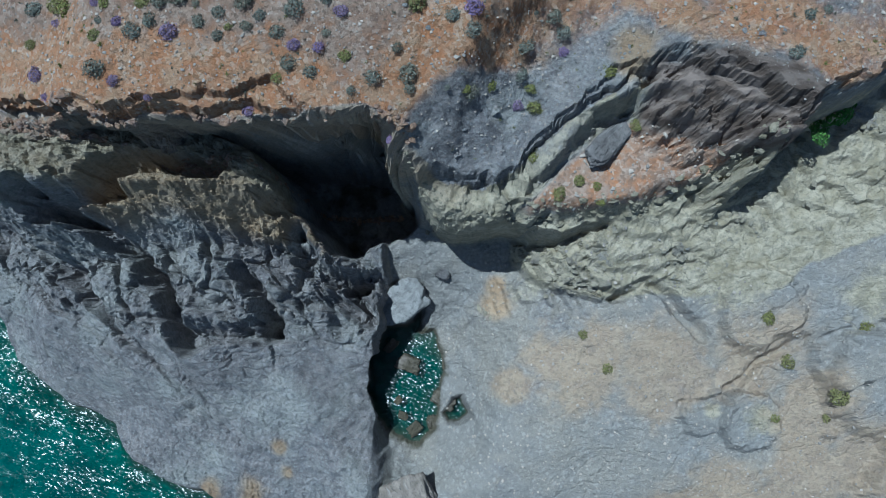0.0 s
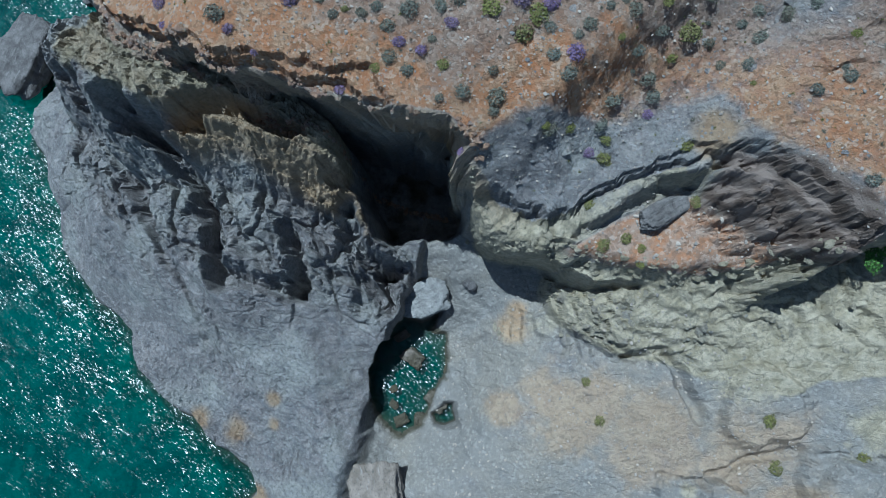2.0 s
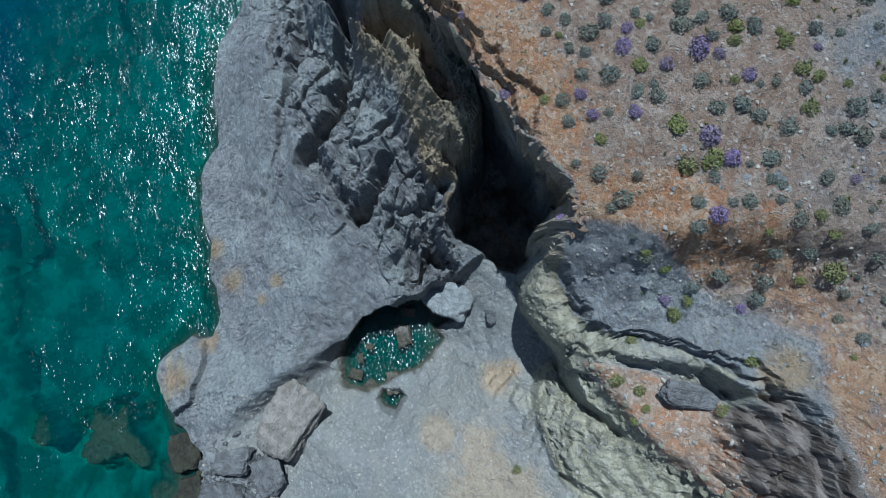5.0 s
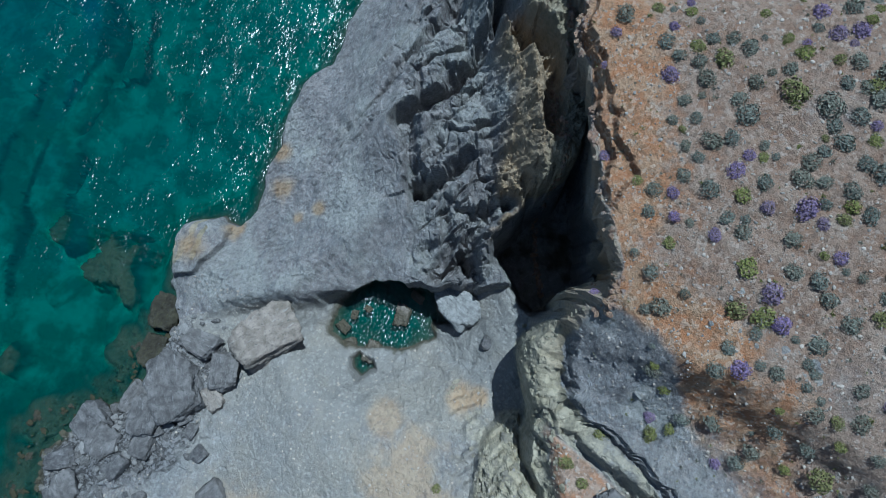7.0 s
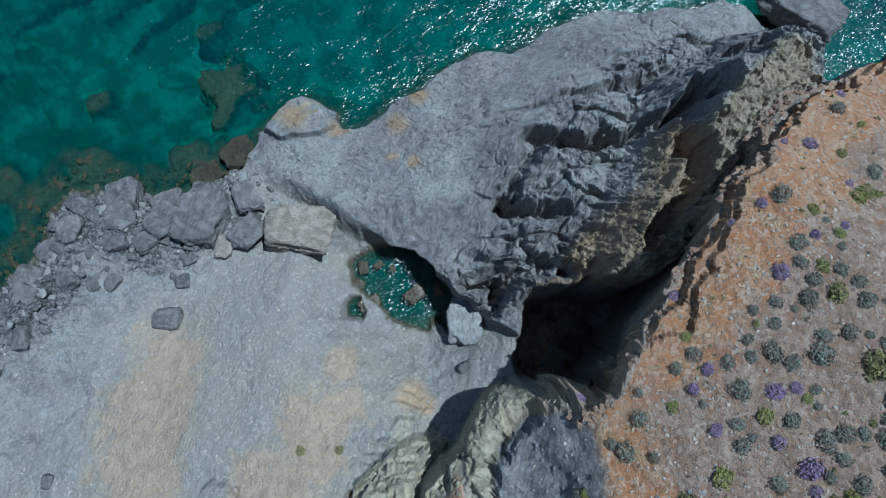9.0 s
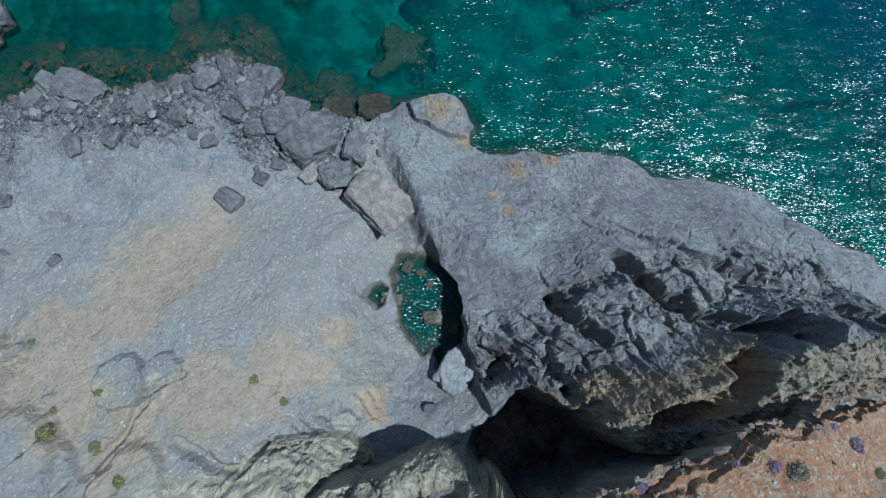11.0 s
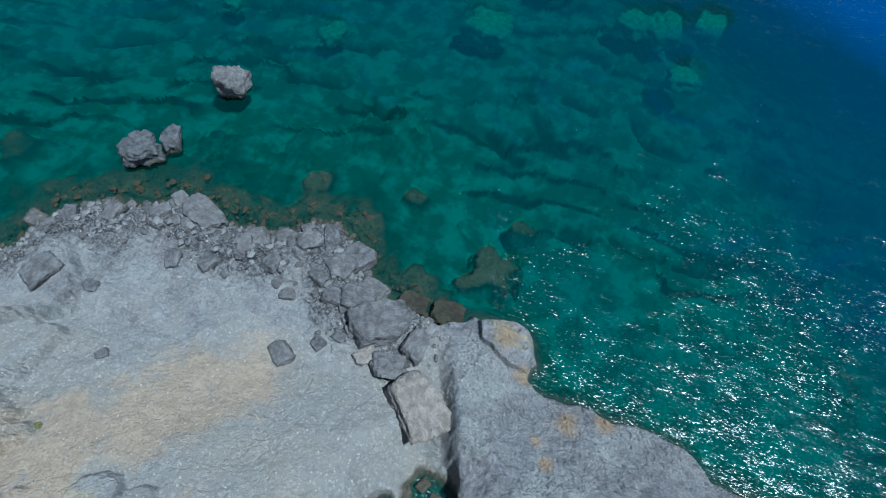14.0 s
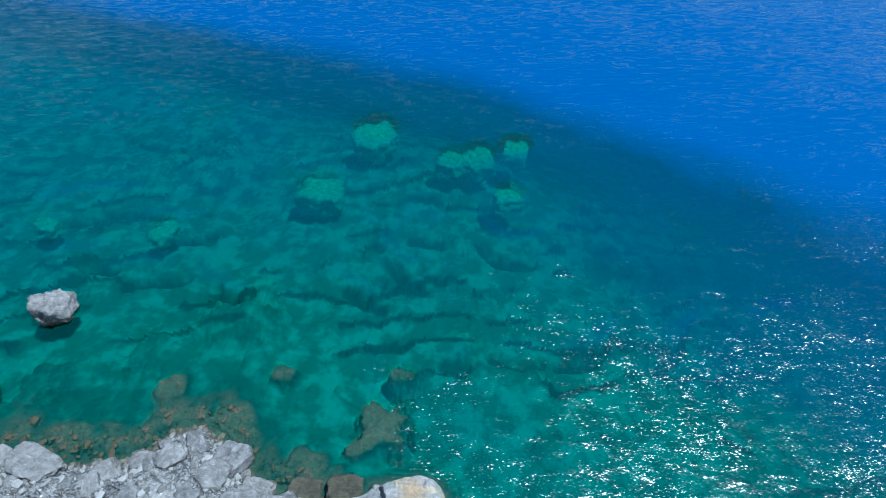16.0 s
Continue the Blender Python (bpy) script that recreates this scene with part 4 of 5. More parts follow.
def part(name, bm, mat, parent, label=""):
    me = bpy.data.meshes.new(name)
    bm.to_mesh(me)
    bm.free()
    me.materials.append(mat)
    ob = new(name, me)
    ob.parent = parent
    return tagged(ob, label) if label else ob


def boulder_mesh(name, seed, size, mat, cuts=11, fine=4, rough=0.09):
    """An angular block: a ball cut flat by many planes, its faces worn and rough."""
    rng = random.Random(seed)
    bm = bmesh.new()
    bmesh.ops.create_icosphere(bm, subdivisions=fine, radius=1.0)
    planes = []
    for axis, lo, hi in () if cuts < 4 else ((Vector((1, 0, 0)), 0.6, 0.8), (Vector((0, 1, 0)), 0.6, 0.8), (Vector((0, 0, 1)), 0.5, 0.66)):
        for side in (1, -1):
            tilt = Vector((rng.uniform(-.22, .22), rng.uniform(-.22, .22), rng.uniform(-.22, .22)))
            planes.append(((side * axis + tilt).normalized(), rng.uniform(lo, hi)))
    for k in range(cuts):
        v = Vector((rng.gauss(0, 1), rng.gauss(0, 1), rng.gauss(0, 0.8))).normalized()
        planes.append((v, rng.uniform(0.68, 0.95)))
    for v in bm.verts:
        d = v.co.normalized()
        r = 1.0
        for nrm, dist in planes:
            c = d.dot(nrm)
            if c > 0.05:
                r = min(r, dist / c)
        r *= 1 + rough * noise.fractal(d * 2.3 + Vector((seed, 0, 0)), 0.8, 2.0, 4) + 0.45 * rough * noise.noise(d * 7 + Vector((0, seed, 0))) - 0.5 * rough * max(0.0, 0.25 - abs(noise.noise(d * 3.1 + Vector((seed, seed, 0))))) * 4
        v.co = Vector((d.x * size[0], d.y * size[1], d.z * size[2])) * r
    for f in bm.faces:
        f.smooth = True
    me = bpy.data.meshes.new(name)
    bm.to_mesh(me)
    bm.free()
    me.materials.append(mat)
    return me


def boulder(name, x, y, r, seed, mat, label, flat=0.75, sink=0.25, turn=0.0, stretch=1.3, z=None, group="", fine=5, cuts=9, rough=0.10):
    r = 1.15 * r
    size = (r * math.sqrt(stretch), r / math.sqrt(stretch), r * flat)
    ob = new(name, boulder_mesh(name, seed, size, mat, cuts, fine, rough))
    base = ground_z(x, y) if z is None else z
    rng = random.Random(seed)
    ob.matrix_world = pose(x, y, base + size[2] * (0.55 - sink), rng.uniform(-8, 8), rng.uniform(-8, 8), turn)
    return tagged(ob, label, "boulder", group)


# big blocks on the shore: x, y, radius, flatness, turn, stretch
boulder("boulder", 11.2, -17.2, 2.7, 3, GREY_ROCK, "large grey limestone block streaked with white calcite", 0.55, turn=25, stretch=1.25)
boulder("boulder", 5.1, -11.3, 2.8, 5, BROWN_ROCK, "large brown-grey block with pale veins beside the pool", 0.6, turn=-35, stretch=1.3)
boulder("boulder", 7.3, -16.4, 1.5, 7, GREY_ROCK, "upright grey block wedged between bigger blocks", 0.8, turn=80, stretch=1.5)
boulder("boulder", 8.7, -13.9, 1.6, 9, GREY_ROCK, "grey angular block with split edges", 0.75, turn=10)
boulder("boulder", 11.2, -14.0, 1.05, 11, BROWN_ROCK, "small tan block among the shore boulders", 0.75, turn=50)
boulder("boulder", 14.0, -18.8, 1.8, 13, GREY_ROCK, "grey rounded boulder on the stony shore", 0.65, turn=5)
boulder("boulder", 16.3, -23.2, 1.75, 15, GREY_ROCK, "rough grey boulder standing above the tide line", 0.85, turn=60, stretch=1.15)
boulder("boulder", 13.6, -20.8, 1.5, 17, GREY_ROCK, "flat grey slab at the water's edge", 0.5, turn=-15, stretch=1.7)
boulder("boulder", 33.2, -22.3, 2.3, 19, GREY_ROCK, "pale flat slab lying on the shore", 0.45, turn=-20, stretch=1.8)
boulder("boulder", 40.0, -39.4, 2.1, 21, GREY_ROCK, "lone pale rock standing out of the sea", 1.15, turn=15, stretch=1.12, z=0.4, cuts=13, rough=0.13)
boulder("boulder", 44.6, -27.2, 2.5, 23, DARK_ROCK, "jagged dark grey sea rock with a split top", 0.8, turn=40, stretch=1.25, z=0.4, cuts=16, rough=0.17)
boulder("boulder", 42.4, -29.9, 1.45, 25, DARK_ROCK, "small leaning rock beside the jagged sea rock", 0.9, turn=115, stretch=1.7, z=0.3, cuts=12, rough=0.16)
boulder("boulder", 50.2, -16.2, 1.4, 27, GREY_ROCK, "grey boulder at the far end of the shore", 0.7)
boulder("boulder", 42.2, -10.5, 1.7, 29, GREY_ROCK, "dark grey outcrop block in the slope", 0.6, turn=70)
boulder("boulder", -1.9, 2.6, 2.0, 31, PALE_ROCK, "pale grey slab leaning over the pool", 0.7, sink=0.05, turn=62, stretch=1.45)
boulder("boulder", 0.4, 5.7, 0.6, 33, GREY_ROCK, "small pale stone on the slope above the pool", 0.7)
boulder("boulder", 7.1, 15.0, 1.3, 35, GREY_ROCK, "long flat grey slab fallen on the soil terrace", 0.4, turn=68, stretch=2.2)
boulder("boulder", -44.2, -2.6, 3.4, 41, GREY_ROCK, "large flat grey slab rock off the headland", 0.45, turn=-60, stretch=1.6, z=0.6)
boulder("boulder", -46.6, 7.0, 2.0, 43, GREY_ROCK, "flat-topped grey rock in the sea", 0.5, turn=20, z=0.2)
boulder("boulder", -43.8, 5.6, 1.3, 45, GREY_ROCK, "low grey rock close to the cliff foot", 0.4, turn=70, stretch=1.7, z=0.1)
boulder("boulder", 9.4, -20.9, 1.5, 37, WEEDY, "brown weed-covered rock at the tide line", 0.6, z=0.1)
boulder("boulder", 6.0, -21.2, 1.55, 39, WEEDY, "weed-ringed brown rock in shallow water", 0.6, z=0.15)
SHORE = [(17.2, -21.6, 1.5), (26.6, -21.6, 1.3), (29.1, -17.3, 1.1), (32.6, -16.4, 1.0), (18.3, -11.7, 1.2), (16.2, -18.4, 1.2), (21.1, -22.8, 1.2),
         (23.4, -19.4, 0.95), (26.8, -20.2, 1.0), (15.7, -13.7, 0.8), (38.1, -11.2, 0.75), (32.1, -5.9, 0.6), (35.1, 1.9, 1.0), (19.6, -24.4, 1.2),
         (18.6, -19.8, 1.0), (24.0, -23.0, 1.1), (37.0, -20.8, 1.1), (41.5, -19.0, 1.2), (46.0, -17.5, 1.1), (36.6, -23.2, 1.2), (20.6, -17.0, 0.8), (13.2, -16.0, 0.8)]
for k, (x, y, r) in enumerate(SHORE):
    boulder("boulder", x, y, r, 50 + k, GREY_ROCK, "grey angular boulder on the stony shore", 0.65, turn=37 * k, stretch=1.2 + 0.05 * (k % 7), group="shore boulders", fine=4)
# smaller ones between them, from eight shapes
SHAPES = [boulder_mesh("boulder", 400 + k, (1.0, 0.75, 0.6), GREY_ROCK, 9, 3, 0.12) for k in range(8)]
rng = random.Random(8)
made = 0
while made < 90:
    x, y = rng.uniform(6, 50), rng.uniform(-27, -6)
    d = float(inside(np.array([x]), np.array([y]), COAST)[0])
    if d < 0.6 or d > 9 or rng.random() > 1.2 - 0.13 * d or any((x - a) ** 2 + (y - b) ** 2 < c * c for a, b, c in SHORE):
        continue
    s = 0.35 + 0.55 * rng.random() ** 2
    ob = new("boulder", SHAPES[made % 8])
    ob.matrix_world = pose(x, y, ground_z(x, y) + 0.1 * s, rng.uniform(-15, 15), rng.uniform(-15, 15), rng.uniform(0, 360)) @ Matrix.Diagonal((s, s, s, 1))
    tagged(ob, "small grey angular boulder among shore rubble", "boulder", "shore boulders")
    made += 1
for k, (x, y, r) in enumerate(SUNK):
    boulder("sunken_boulder", x, y, r, 120 + k, ALGAE_ROCK, "large algae-grown boulder under clear green water", 0.7, turn=29 * k, z=-1.0 - 0.75 * r, group="sunken boulders", fine=4, cuts=6, rough=0.2)
POOLSIDE = [(0.3, -1.7, 0.95), (2.7, -6.2, 0.6), (3.9, -5.3, 0.6), (4.0, -3.2, 0.95), (-1.6, -0.9, 0.6), (3.3, -0.6, 0.7), (1.4, -5.6, 0.45), (0.6, -4.7, 0.35), (4.3, -1.6, 0.8), (3.0, 0.9, 0.6), (5.4, -4.9, 0.5)]
for k, (x, y, r) in enumerate(POOLSIDE):
    boulder("pool_rock", x, y, r, 150 + k, BROWN_ROCK, "rounded brown rock in the rock pool", 0.5, turn=61 * k, z=-0.1, group="rocks in the pool", fine=4, cuts=5, rough=0.2)


# shrubs
def foliage_mesh(name, seed, mat, leaves=520, size=0.085, low=0.75):
    """A cushion of small leaf blades, uneven in outline, about 1 m in radius."""
    rng = np.random.default_rng(seed)
    v = rng.normal(size=(leaves, 3))
    v /= np.linalg.norm(v, axis=1)[:, None]
    v[:, 2] = np.abs(v[:, 2])
    lump = 0.82 + 0.30 * fbm(v[:, 0] * 3 + seed, v[:, 1] * 3 + v[:, 2] * 2, 1.3, 3, seed)
    c = v * (lump * rng.uniform(0.72, 1.05, leaves))[:, None] * np.array([1, 1, low])
    a = np.cross(v, rng.normal(size=(leaves, 3)))
    a /= np.linalg.norm(a, axis=1)[:, None]
    b = 0.6 * np.cross(v, a) + 0.5 * v
    s = size * rng.uniform(0.6, 1.5, leaves)[:, None]
    co = np.stack([c - a * s, c + b * s * 0.8, c + a * s, c - b * s * 0.8], 1).reshape(-1, 3)
    me = bpy.data.meshes.new(name)
    me.from_pydata(co.tolist(), [], np.arange(leaves * 4).reshape(-1, 4).tolist())
    me.materials.append(mat)
    return me


def stem_bmesh(seed):
    """A short woody stock that forks."""
    rng = random.Random(seed)
    bm = bmesh.new()
    for k in range(7):
        d = Vector((rng.uniform(-1, 1), rng.uniform(-1, 1), rng.uniform(0.5, 1.2))).normalized() * 0.75
        made = bmesh.ops.create_cone(bm, segments=4, radius1=0.035, radius2=0.01, depth=d.length, cap_ends=False)
        turn = d.to_track_quat('Z', 'Y').to_matrix().to_4x4()
        bmesh.ops.transform(bm, matrix=Matrix.Translation(d / 2) @ turn, verts=made["verts"])
    return bm


def shrub(kind, seed, label, category="shrub", group="", leaves=520, low=0.75):
    top = new("shrub")
    ob = new("foliage", foliage_mesh("foliage", seed, LEAF[kind], leaves, low=low))
    ob.parent = top
    part("stem", stem_bmesh(seed), TWIG, top)
    return tagged(top, label, category, group)


KINDS = {"purple": "low thyme cushion with purple flowers on stony soil", "grey": "grey-green thorny cushion shrub on stony soil",
         "green": "yellow-green low shrub on stony soil"}
MODELS = {k: [shrub(k, 11 * i + len(k), KINDS[k], group="shrubs on the plateau") for i in range(4)] for k in KINDS}
USED = {k: 0 for k in KINDS}


def plant(kind, x, y, r, z=None):
    k = USED[kind]
    USED[kind] += 1
    rng = random.Random(1000 * len(kind) + k)
    base = (ground_z(x, y) if z is None else z) - 0.06 * r
    m = pose(x, y, base, rng.uniform(-6, 6), rng.uniform(-6, 6), rng.uniform(0, 360)) @ Matrix.Diagonal((r * rng.uniform(1.0, 1.25), r * rng.uniform(1.0, 1.25), r * rng.uniform(.85, 1.1), 1))
    model = MODELS[kind][k % 4]
    if k < 4:
        model.matrix_world = m
        return model
    ob = copy_thing(model, Matrix.Identity(4))
    ob.matrix_basis = m
    return ob


PURPLE = [(-17.5, 8.6, 0.3), (-19.0, 16.8, 0.5), (-9.3, 10.7, 0.37), (-8.2, 11.1, 0.34), (-7.8, 13.0, 0.37), (-9.9, 16.3, 0.6), (-9.4, 17.1, 0.35), (-5.8, 16.0, 0.58),
          (-4.5, 16.8, 0.48), (-2.1, 15.7, 0.5), (-15.1, 6.0, 0.26), (-3.9, 9.1, 0.3), (1.4, 14.0, 0.37), (2.6, 17.7, 0.37), (-11.8, 13.4, 0.34), (-10.9, 13.0, 0.48), (-8.1, 18.2, 0.37)]
GREY_A = [(-5.4, 10.9, 0.45), (-4.0, 11.9, 0.53), (-3.7, 11.3, 0.37), (-4.8, 12.6, 0.32), (-16.6, 8.5, 0.48), (-16.0, 9.2, 0.42), (-15.9, 10.2, 0.48), (-15.1, 10.7, 0.48),
          (-15.3, 12.8, 0.48), (-16.3, 14.1, 0.37), (-17.0, 12.2, 0.48), (-18.8, 15.0, 0.32), (-20.3, 16.4, 0.58), (-14.4, 12.3, 0.42), (-13.7, 12.9, 0.58), (-13.0, 10.7, 0.37),
          (-12.7, 9.7, 0.32), (-13.8, 10.0, 0.37), (-14.8, 16.1, 0.64), (-17.4, 11.4, 0.42), (-11.6, 10.6, 0.32), (-12.4, 13.9, 0.32), (-10.2, 10.9, 0.37), (-9.8, 12.2, 0.53)]
GREY_B = [(-8.2, 9.9, 0.37), (-8.1, 11.8, 0.24), (-8.7, 13.3, 0.42), (-8.2, 14.1, 0.48), (-10.6, 14.3, 0.42), (-8.4, 16.1, 0.48), (-11.2, 15.8, 0.51), (-11.2, 17.9, 0.46),
          (-12.2, 18.9, 0.56), (-11.3, 16.7, 0.41), (-13.3, 17.1, 0.51), (-12.1, 16.0, 0.46), (-16.8, 18.2, 0.66), (-15.6, 18.0, 0.56), (-16.1, 17.4, 0.41), (-1.0, 12.8, 0.51),
          (-2.4, 17.2, 0.41), (-7.0, 16.6, 0.41), (-5.4, 19.5, 0.46), (-2.7, 20.7, 0.41), (-2.8, 18.7, 0.31), (0.6, 16.6, 0.56), (1.4, 18.8, 0.46), (-1.1, 19.3, 0.41), (3.2, 12.7, 0.26)]
GREEN = [(-18.4, 7.7, 0.37), (-16.7, 9.9, 0.42), (-16.2, 11.2, 0.58), (-15.1, 14.5, 0.74), (-19.1, 12.6, 0.32), (-17.9, 13.8, 0.32), (-17.2, 16.0, 0.32), (-13.7, 18.3, 0.37),
         (-16.2, 17.7, 0.42), (-1.2, 12.7, 0.27), (3.3, 12.2, 0.32), (1.7, 15.1, 0.37), (-1.1, 20.3, 0.37), (1.6, 21.7, 0.69), (-7.8, 20.5, 0.42), (-9.8, 17.9, 0.37),
         (-4.7, 16.0, 0.58), (-11.8, 14.0, 0.27), (-9.5, 9.0, 0.27), (5.5, 11.2, 0.45), (6.3, 12.4, 0.39), (8.2, 16.4, 0.39), (7.4, 12.5, 0.32), (8.0, 11.8, 0.29)]
SLOPE = [(13.4, 3.4, 0.46), (11.1, 4.9, 0.38), (24.1, 8.2, 0.5), (21.3, 10.1, 0.46), (27.6, 12.0, 0.53), (27.4, 7.3, 0.7), (24.6, 21.4, 0.84), (28.0, 5.8, 0.34), (31.6, 0.9, 0.42), (24.6, 4.4, 0.33)]
for kind, spots in (("purple", PURPLE), ("grey", GREY_A), ("grey", GREY_B), ("green", GREEN), ("green", SLOPE)):
    for x, y, r in spots:
        plant(kind, x, y, r)
# more of them, thicker inland
rng = random.Random(5)
taken = PURPLE + GREY_A + GREY_B + GREEN
count = 0
while count < 250:
    x, y = rng.uniform(-33, 24), rng.uniform(4, 30)
    edge = float(inside(np.array([x]), np.array([y]), RIM)[0])
    if edge < 0.8 or rng.random() > 0.06 + 0.075 * edge or (x > 5 and rng.random() < 0.4):
        continue
    r = rng.uniform(0.2, 0.55)
    if any((x - a) ** 2 + (y - b) ** 2 < (r + c) ** 2 for a, b, c in taken):
        continue
    taken.append((x, y, r))
    plant(rng.choice(("grey", "grey", "grey", "green", "purple")), x, y, r)
    count += 1


def far_shrubs(kind, n, seed, label):
    """The many low cushions inland, joined."""
    g = random.Random(seed)
    verts, faces = [], []
    while n:
        x, y = g.uniform(-36, 30), g.uniform(8, 34)
        edge = float(inside(np.array([x]), np.array([y]), RIM)[0])
        r = g.uniform(0.18, 0.5)
        if edge < 3.0 or g.random() > 0.1 * edge or any((x - a) ** 2 + (y - b) ** 2 < (0.8 * (r + c)) ** 2 for a, b, c in taken):
            continue
        taken.append((x, y, r))
        me = MODELS[kind][n % 4].children[0].data
        co = np.array([v.co[:] for v in me.vertices]) * (r * g.uniform(0.9, 1.3), r * g.uniform(0.9, 1.3), r) + (x, y, ground_z(x, y) - 0.05 * r)
        faces.append(np.arange(len(co)).reshape(-1, 4) + sum(len(v) for v in verts))
        verts.append(co)
        n -= 1
    me = bpy.data.meshes.new("far_shrubs")
    me.from_pydata(np.concatenate(verts).tolist(), [], np.concatenate(faces).tolist())
    me.materials.append(LEAF[kind])
    tagged(new("far_shrubs", me), label, "shrubs", kind="stuff")


far_shrubs("grey", 210, 31, "grey-green thorny cushions spread over the inland plateau")
far_shrubs("green", 80, 32, "yellow-green low cushions spread over the inland plateau")
# fresh green plants in the damp clefts
for k, (x, y, r, z) in enumerate(((-1.8, 9.0, 0.5, 13.4), (-0.8, 8.7, 0.7, 13.2), (19.2, 22.0, 1.1, 15.5), (18.4, 20.4, 0.8, 15.5))):
    ob = shrub("ivy", 300 + k, "fresh green leafy plant growing in a rock cleft", leaves=700)
    ob.matrix_world = pose(x, y, z, 0, 0, 40 * k) @ Matrix.Diagonal((r * 1.2, r * 0.8, r, 1))


# loose stones
def stones(name, label, spots, seed, mat=STONE, least=-99.0, sink=-0.2, tall=0.7, masks=()):
    """Many small angular stones, joined. spots: rows of x, y, size."""
    rng = np.random.default_rng(seed)
    bm = bmesh.new()
    bmesh.ops.create_icosphere(bm, subdivisions=1, radius=1.0)
    base = np.array([v.co[:] for v in bm.verts])
    tris = np.array([[v.index for v in f.verts] for f in bm.faces])
    bm.free()
    x, y, s = spots[:, 0], spots[:, 1], spots[:, 2]
    z = np.array([ground_z(float(p), float(q)) for p, q in zip(x, y)])
    z = np.maximum(z, least)
    n = len(spots)
    shape = base[None] * rng.uniform(0.55, 1.15, (n, len(base), 1)) * rng.uniform(0.6, 1.3, (n, 1, 3)) * np.array([1, 1, tall])
    a = rng.uniform(0, 6.28, n)
    c, d = np.cos(a)[:, None], np.sin(a)[:, None]
    co = np.stack([shape[..., 0] * c - shape[..., 1] * d, shape[..., 0] * d + shape[..., 1] * c, shape[..., 2]], -1) * s[:, None, None]
    co += np.stack([x, y, z - sink * s], -1)[:, None]
    me = bpy.data.meshes.new(name)
    me.from_pydata(co.reshape(-1, 3).tolist(), [], (tris[None] + len(base) * np.arange(n)[:, None, None]).reshape(-1, 3).tolist())
    for key, value in masks:
        me.attributes.new(key, 'FLOAT', 'POINT').data.foreach_set("value", np.full(len(me.vertices), value, np.float32))
    me.materials.append(mat)
    return tagged(new(name, me), label, "stones", kind="stuff")


def scatter(n, seed, box, keep, sizes):
    g = np.random.default_rng(seed)
    x, y = g.uniform(box[0], box[1], n), g.uniform(box[2], box[3], n)
    s = sizes[0] * (sizes[1] / sizes[0]) ** (g.uniform(0, 1, n) ** 2.2)
    ok = g.uniform(0, 1, n) < keep(x, y)
    return np.stack([x, y, s], -1)[ok]


stones("plateau_stones", "pale angular stones strewn over orange soil", scatter(20000, 1, (-34, 24, 2, 28), lambda x, y: step(0.1, 0.6, inside(x, y, RIM)), (0.02, 0.11)), 1)
stones("terrace_stones", "pale stones on the soil terrace", scatter(900, 2, (3, 16, 9, 19), lambda x, y: step(0, 0.5, inside(x, y, MID)), (0.03, 0.22)), 2)


def beach(x, y):
    d = inside(x, y, COAST)
    return step(0.4, 1.2, d) * step(9, 3, d) * step(4.5, 9, x)


stones("shore_stones", "grey rubble and broken rock on the shore", scatter(9000, 3, (4, 52, -28, -5), beach, (0.07, 0.55)), 3, RUBBLE)
stones("slope_stones", "small pale stones scattered on the grey slope", scatter(30000, 4, (2, 45, -20, 12),
       lambda x, y: step(-0.5, 1, inside(x, y, COAST)) * np.clip(0.35 + 0.5 * fbm(x, y, 5, 3, 7), 0, 1) * step(0, -1, inside(x, y, SHELF)) * step(0.0, -0.8, inside(x, y, POOL)), (0.025, 0.13)), 4)


def tide(x, y):
    d = inside(x, y, COAST)
    return step(-2.6, -0.8, d + 1.2 * fbm(x, y, 3, 3, 9)) * step(1.0, 0.3, d) * step(3.5, 6, x)


stones("tide_rocks", "brown weed-covered stones along the tide line", scatter(3500, 6, (3, 52, -34, -8), tide, (0.12, 0.6)), 6, WEEDY, -0.16)


def tufts(name, label, spots, seed, mat):
    """Many small dry tufts of blades, joined."""
    rng = np.random.default_rng(seed)
    out = []
    for x, y, s in spots:
        n = 26
        v = rng.normal(size=(n, 3))
        v[:, 2] = np.abs(v[:, 2]) + 0.3
        v /= np.linalg.norm(v, axis=1)[:, None]
        a = np.cross(v, rng.normal(size=(n, 3)))
        a /= np.linalg.norm(a, axis=1)[:, None]
        root = np.array([x, y, ground_z(float(x), float(y))]) + 0.25 * s * rng.normal(size=(n, 3)) * (1, 1, 0)
        out.append(np.stack([root - 0.12 * s * a, root + 0.12 * s * a, root + v * s * rng.uniform(0.6, 1.2, (n, 1))], 1))
    co = np.concatenate(out).reshape(-1, 3)
    me = bpy.data.meshes.new(name)
    me.from_pydata(co.tolist(), [], np.arange(len(co)).reshape(-1, 3).tolist())
    me.materials.append(mat)
    return tagged(new(name, me), label, "dry grass", kind="stuff")


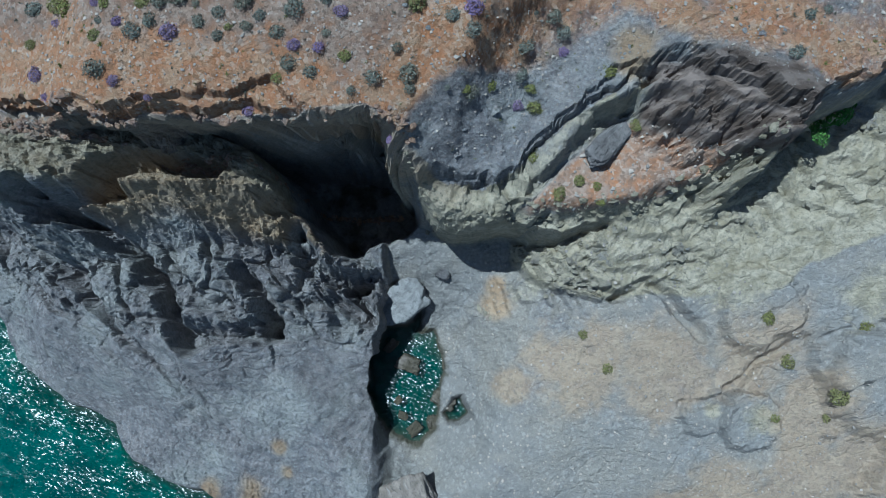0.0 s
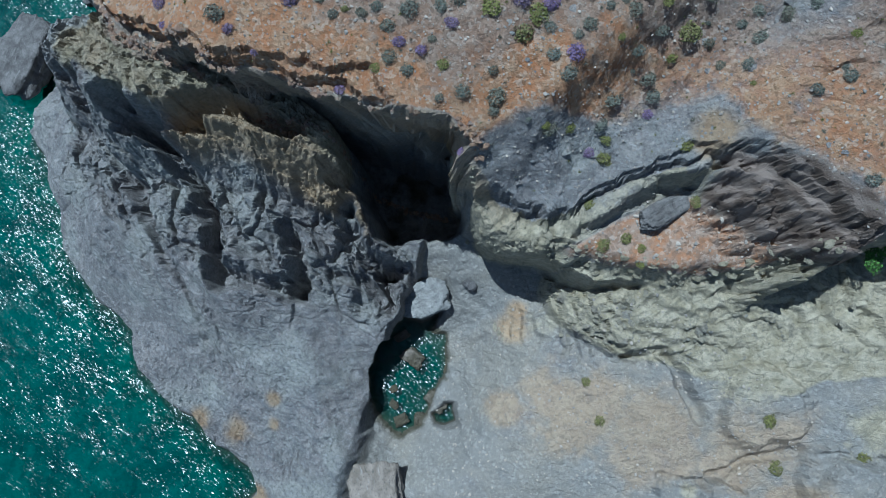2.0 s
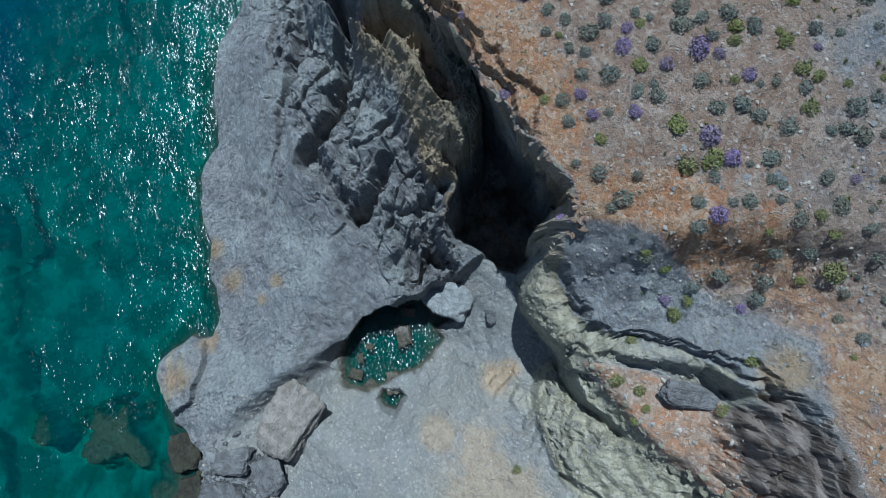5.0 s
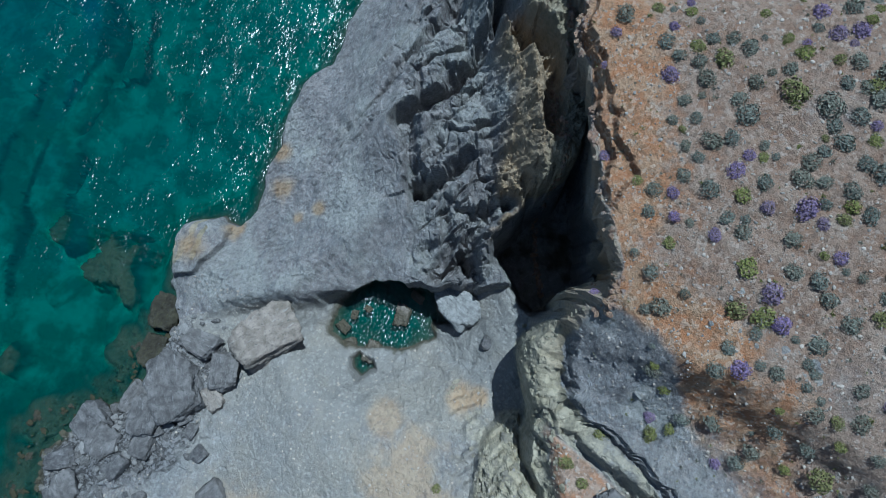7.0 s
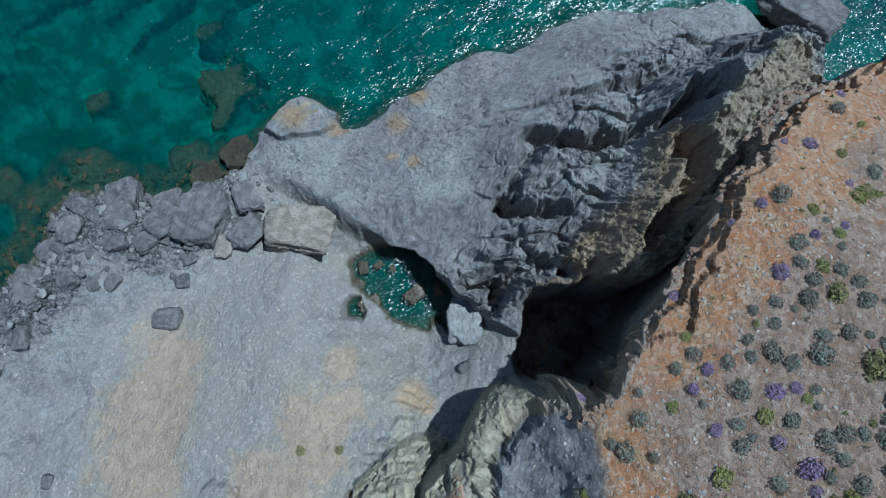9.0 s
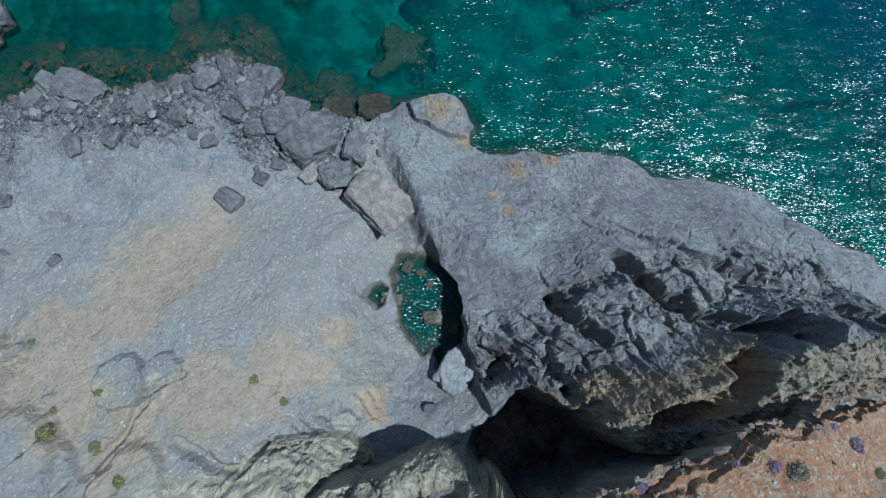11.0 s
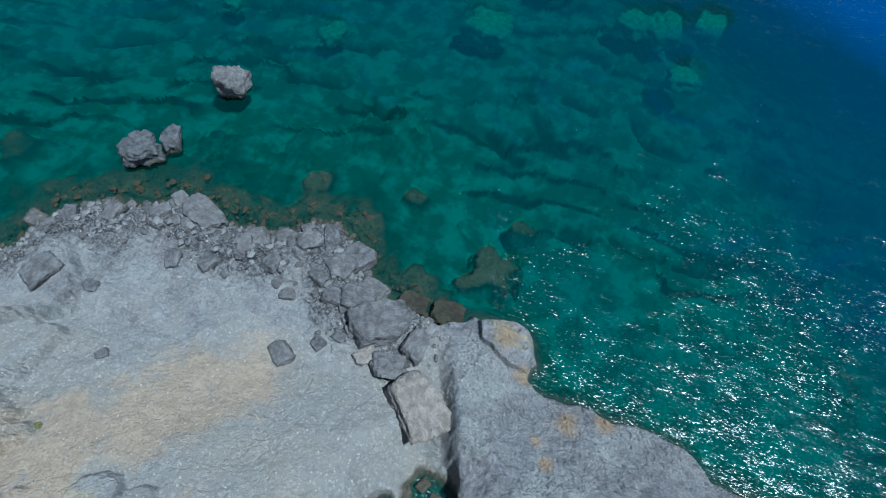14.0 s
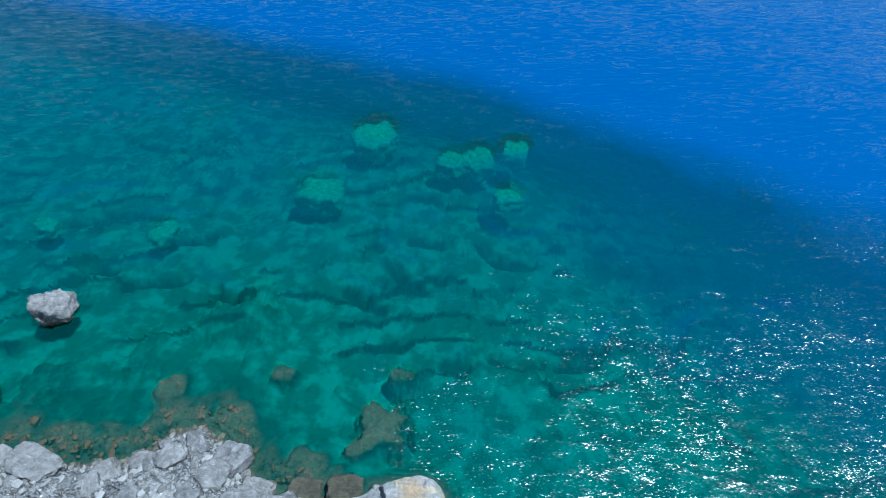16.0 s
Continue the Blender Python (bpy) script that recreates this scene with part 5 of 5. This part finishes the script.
tufts("dry_tufts", "small dry brown and olive tufts on the plateau soil",
      scatter(1500, 12, (-34, 24, 3, 28), lambda x, y: step(0.4, 1.0, inside(x, y, RIM)) * np.clip(0.4 + 0.8 * fbm(x, y, 4, 3, 19), 0, 1), (0.07, 0.2)), 12, LEAF["green"])
tufts("grey_tufts", "small grey twiggy tufts on the plateau soil",
      scatter(1500, 14, (-34, 24, 3, 28), lambda x, y: step(0.4, 1.0, inside(x, y, RIM)) * np.clip(0.4 + 0.8 * fbm(x, y, 4, 3, 23), 0, 1), (0.07, 0.22)), 14, LEAF["grey"])


# broken rock that sticks out of the ground


stones("rim_rock", "crumbling tan rock along the plateau's rim", scatter(26000, 23, (-30, -3, 1, 14),
       lambda x, y: step(0.0, 0.15, inside(x, y, RIM)) * step(0.75, 0.35, inside(x, y, RIM)), (0.06, 0.32)), 23, GROUND, sink=0.2, tall=0.8, masks=(("soil", 0.55),))
stones("ledge_rock", "broken cream-coloured ledge rock below the plateau", scatter(9000, 24, (-5, 26, 6, 26),
       lambda x, y: step(-0.2, 0.1, inside(x, y, SHELF)) * step(1.5, 0.5, inside(x, y, SHELF)) * step(-0.2, -0.5, inside(x, y, RIM)), (0.08, 0.4)), 24, GROUND, sink=0.15, tall=0.6, masks=(("pale", 0.9),))
stones("bedded_rock", "broken pale bedded rock on the upper slope", scatter(16000, 25, (4, 34, 1, 20),
       lambda x, y: step(-6.0, -3.0, inside(x, y, SHELF)) * step(-0.3, -0.8, inside(x, y, SHELF)) * np.clip(0.2 + 1.2 * fbm(x, y, 3, 3, 27), 0, 1), (0.08, 0.5)), 25, GROUND, sink=0.3, tall=0.5, masks=(("pale", 0.6),))
stones("plateau_slabs", "grey rock slabs breaking through the plateau soil", scatter(9000, 26, (-6, 22, 8, 28),
       lambda x, y: step(0.6, 1.2, inside(x, y, RIM)) * np.clip(0.05 + 1.6 * fbm(x, y, 3.5, 3, 29), 0, 1), (0.06, 0.35)), 26, GROUND, sink=0.2, tall=0.4, masks=(("soil", 0.3),))
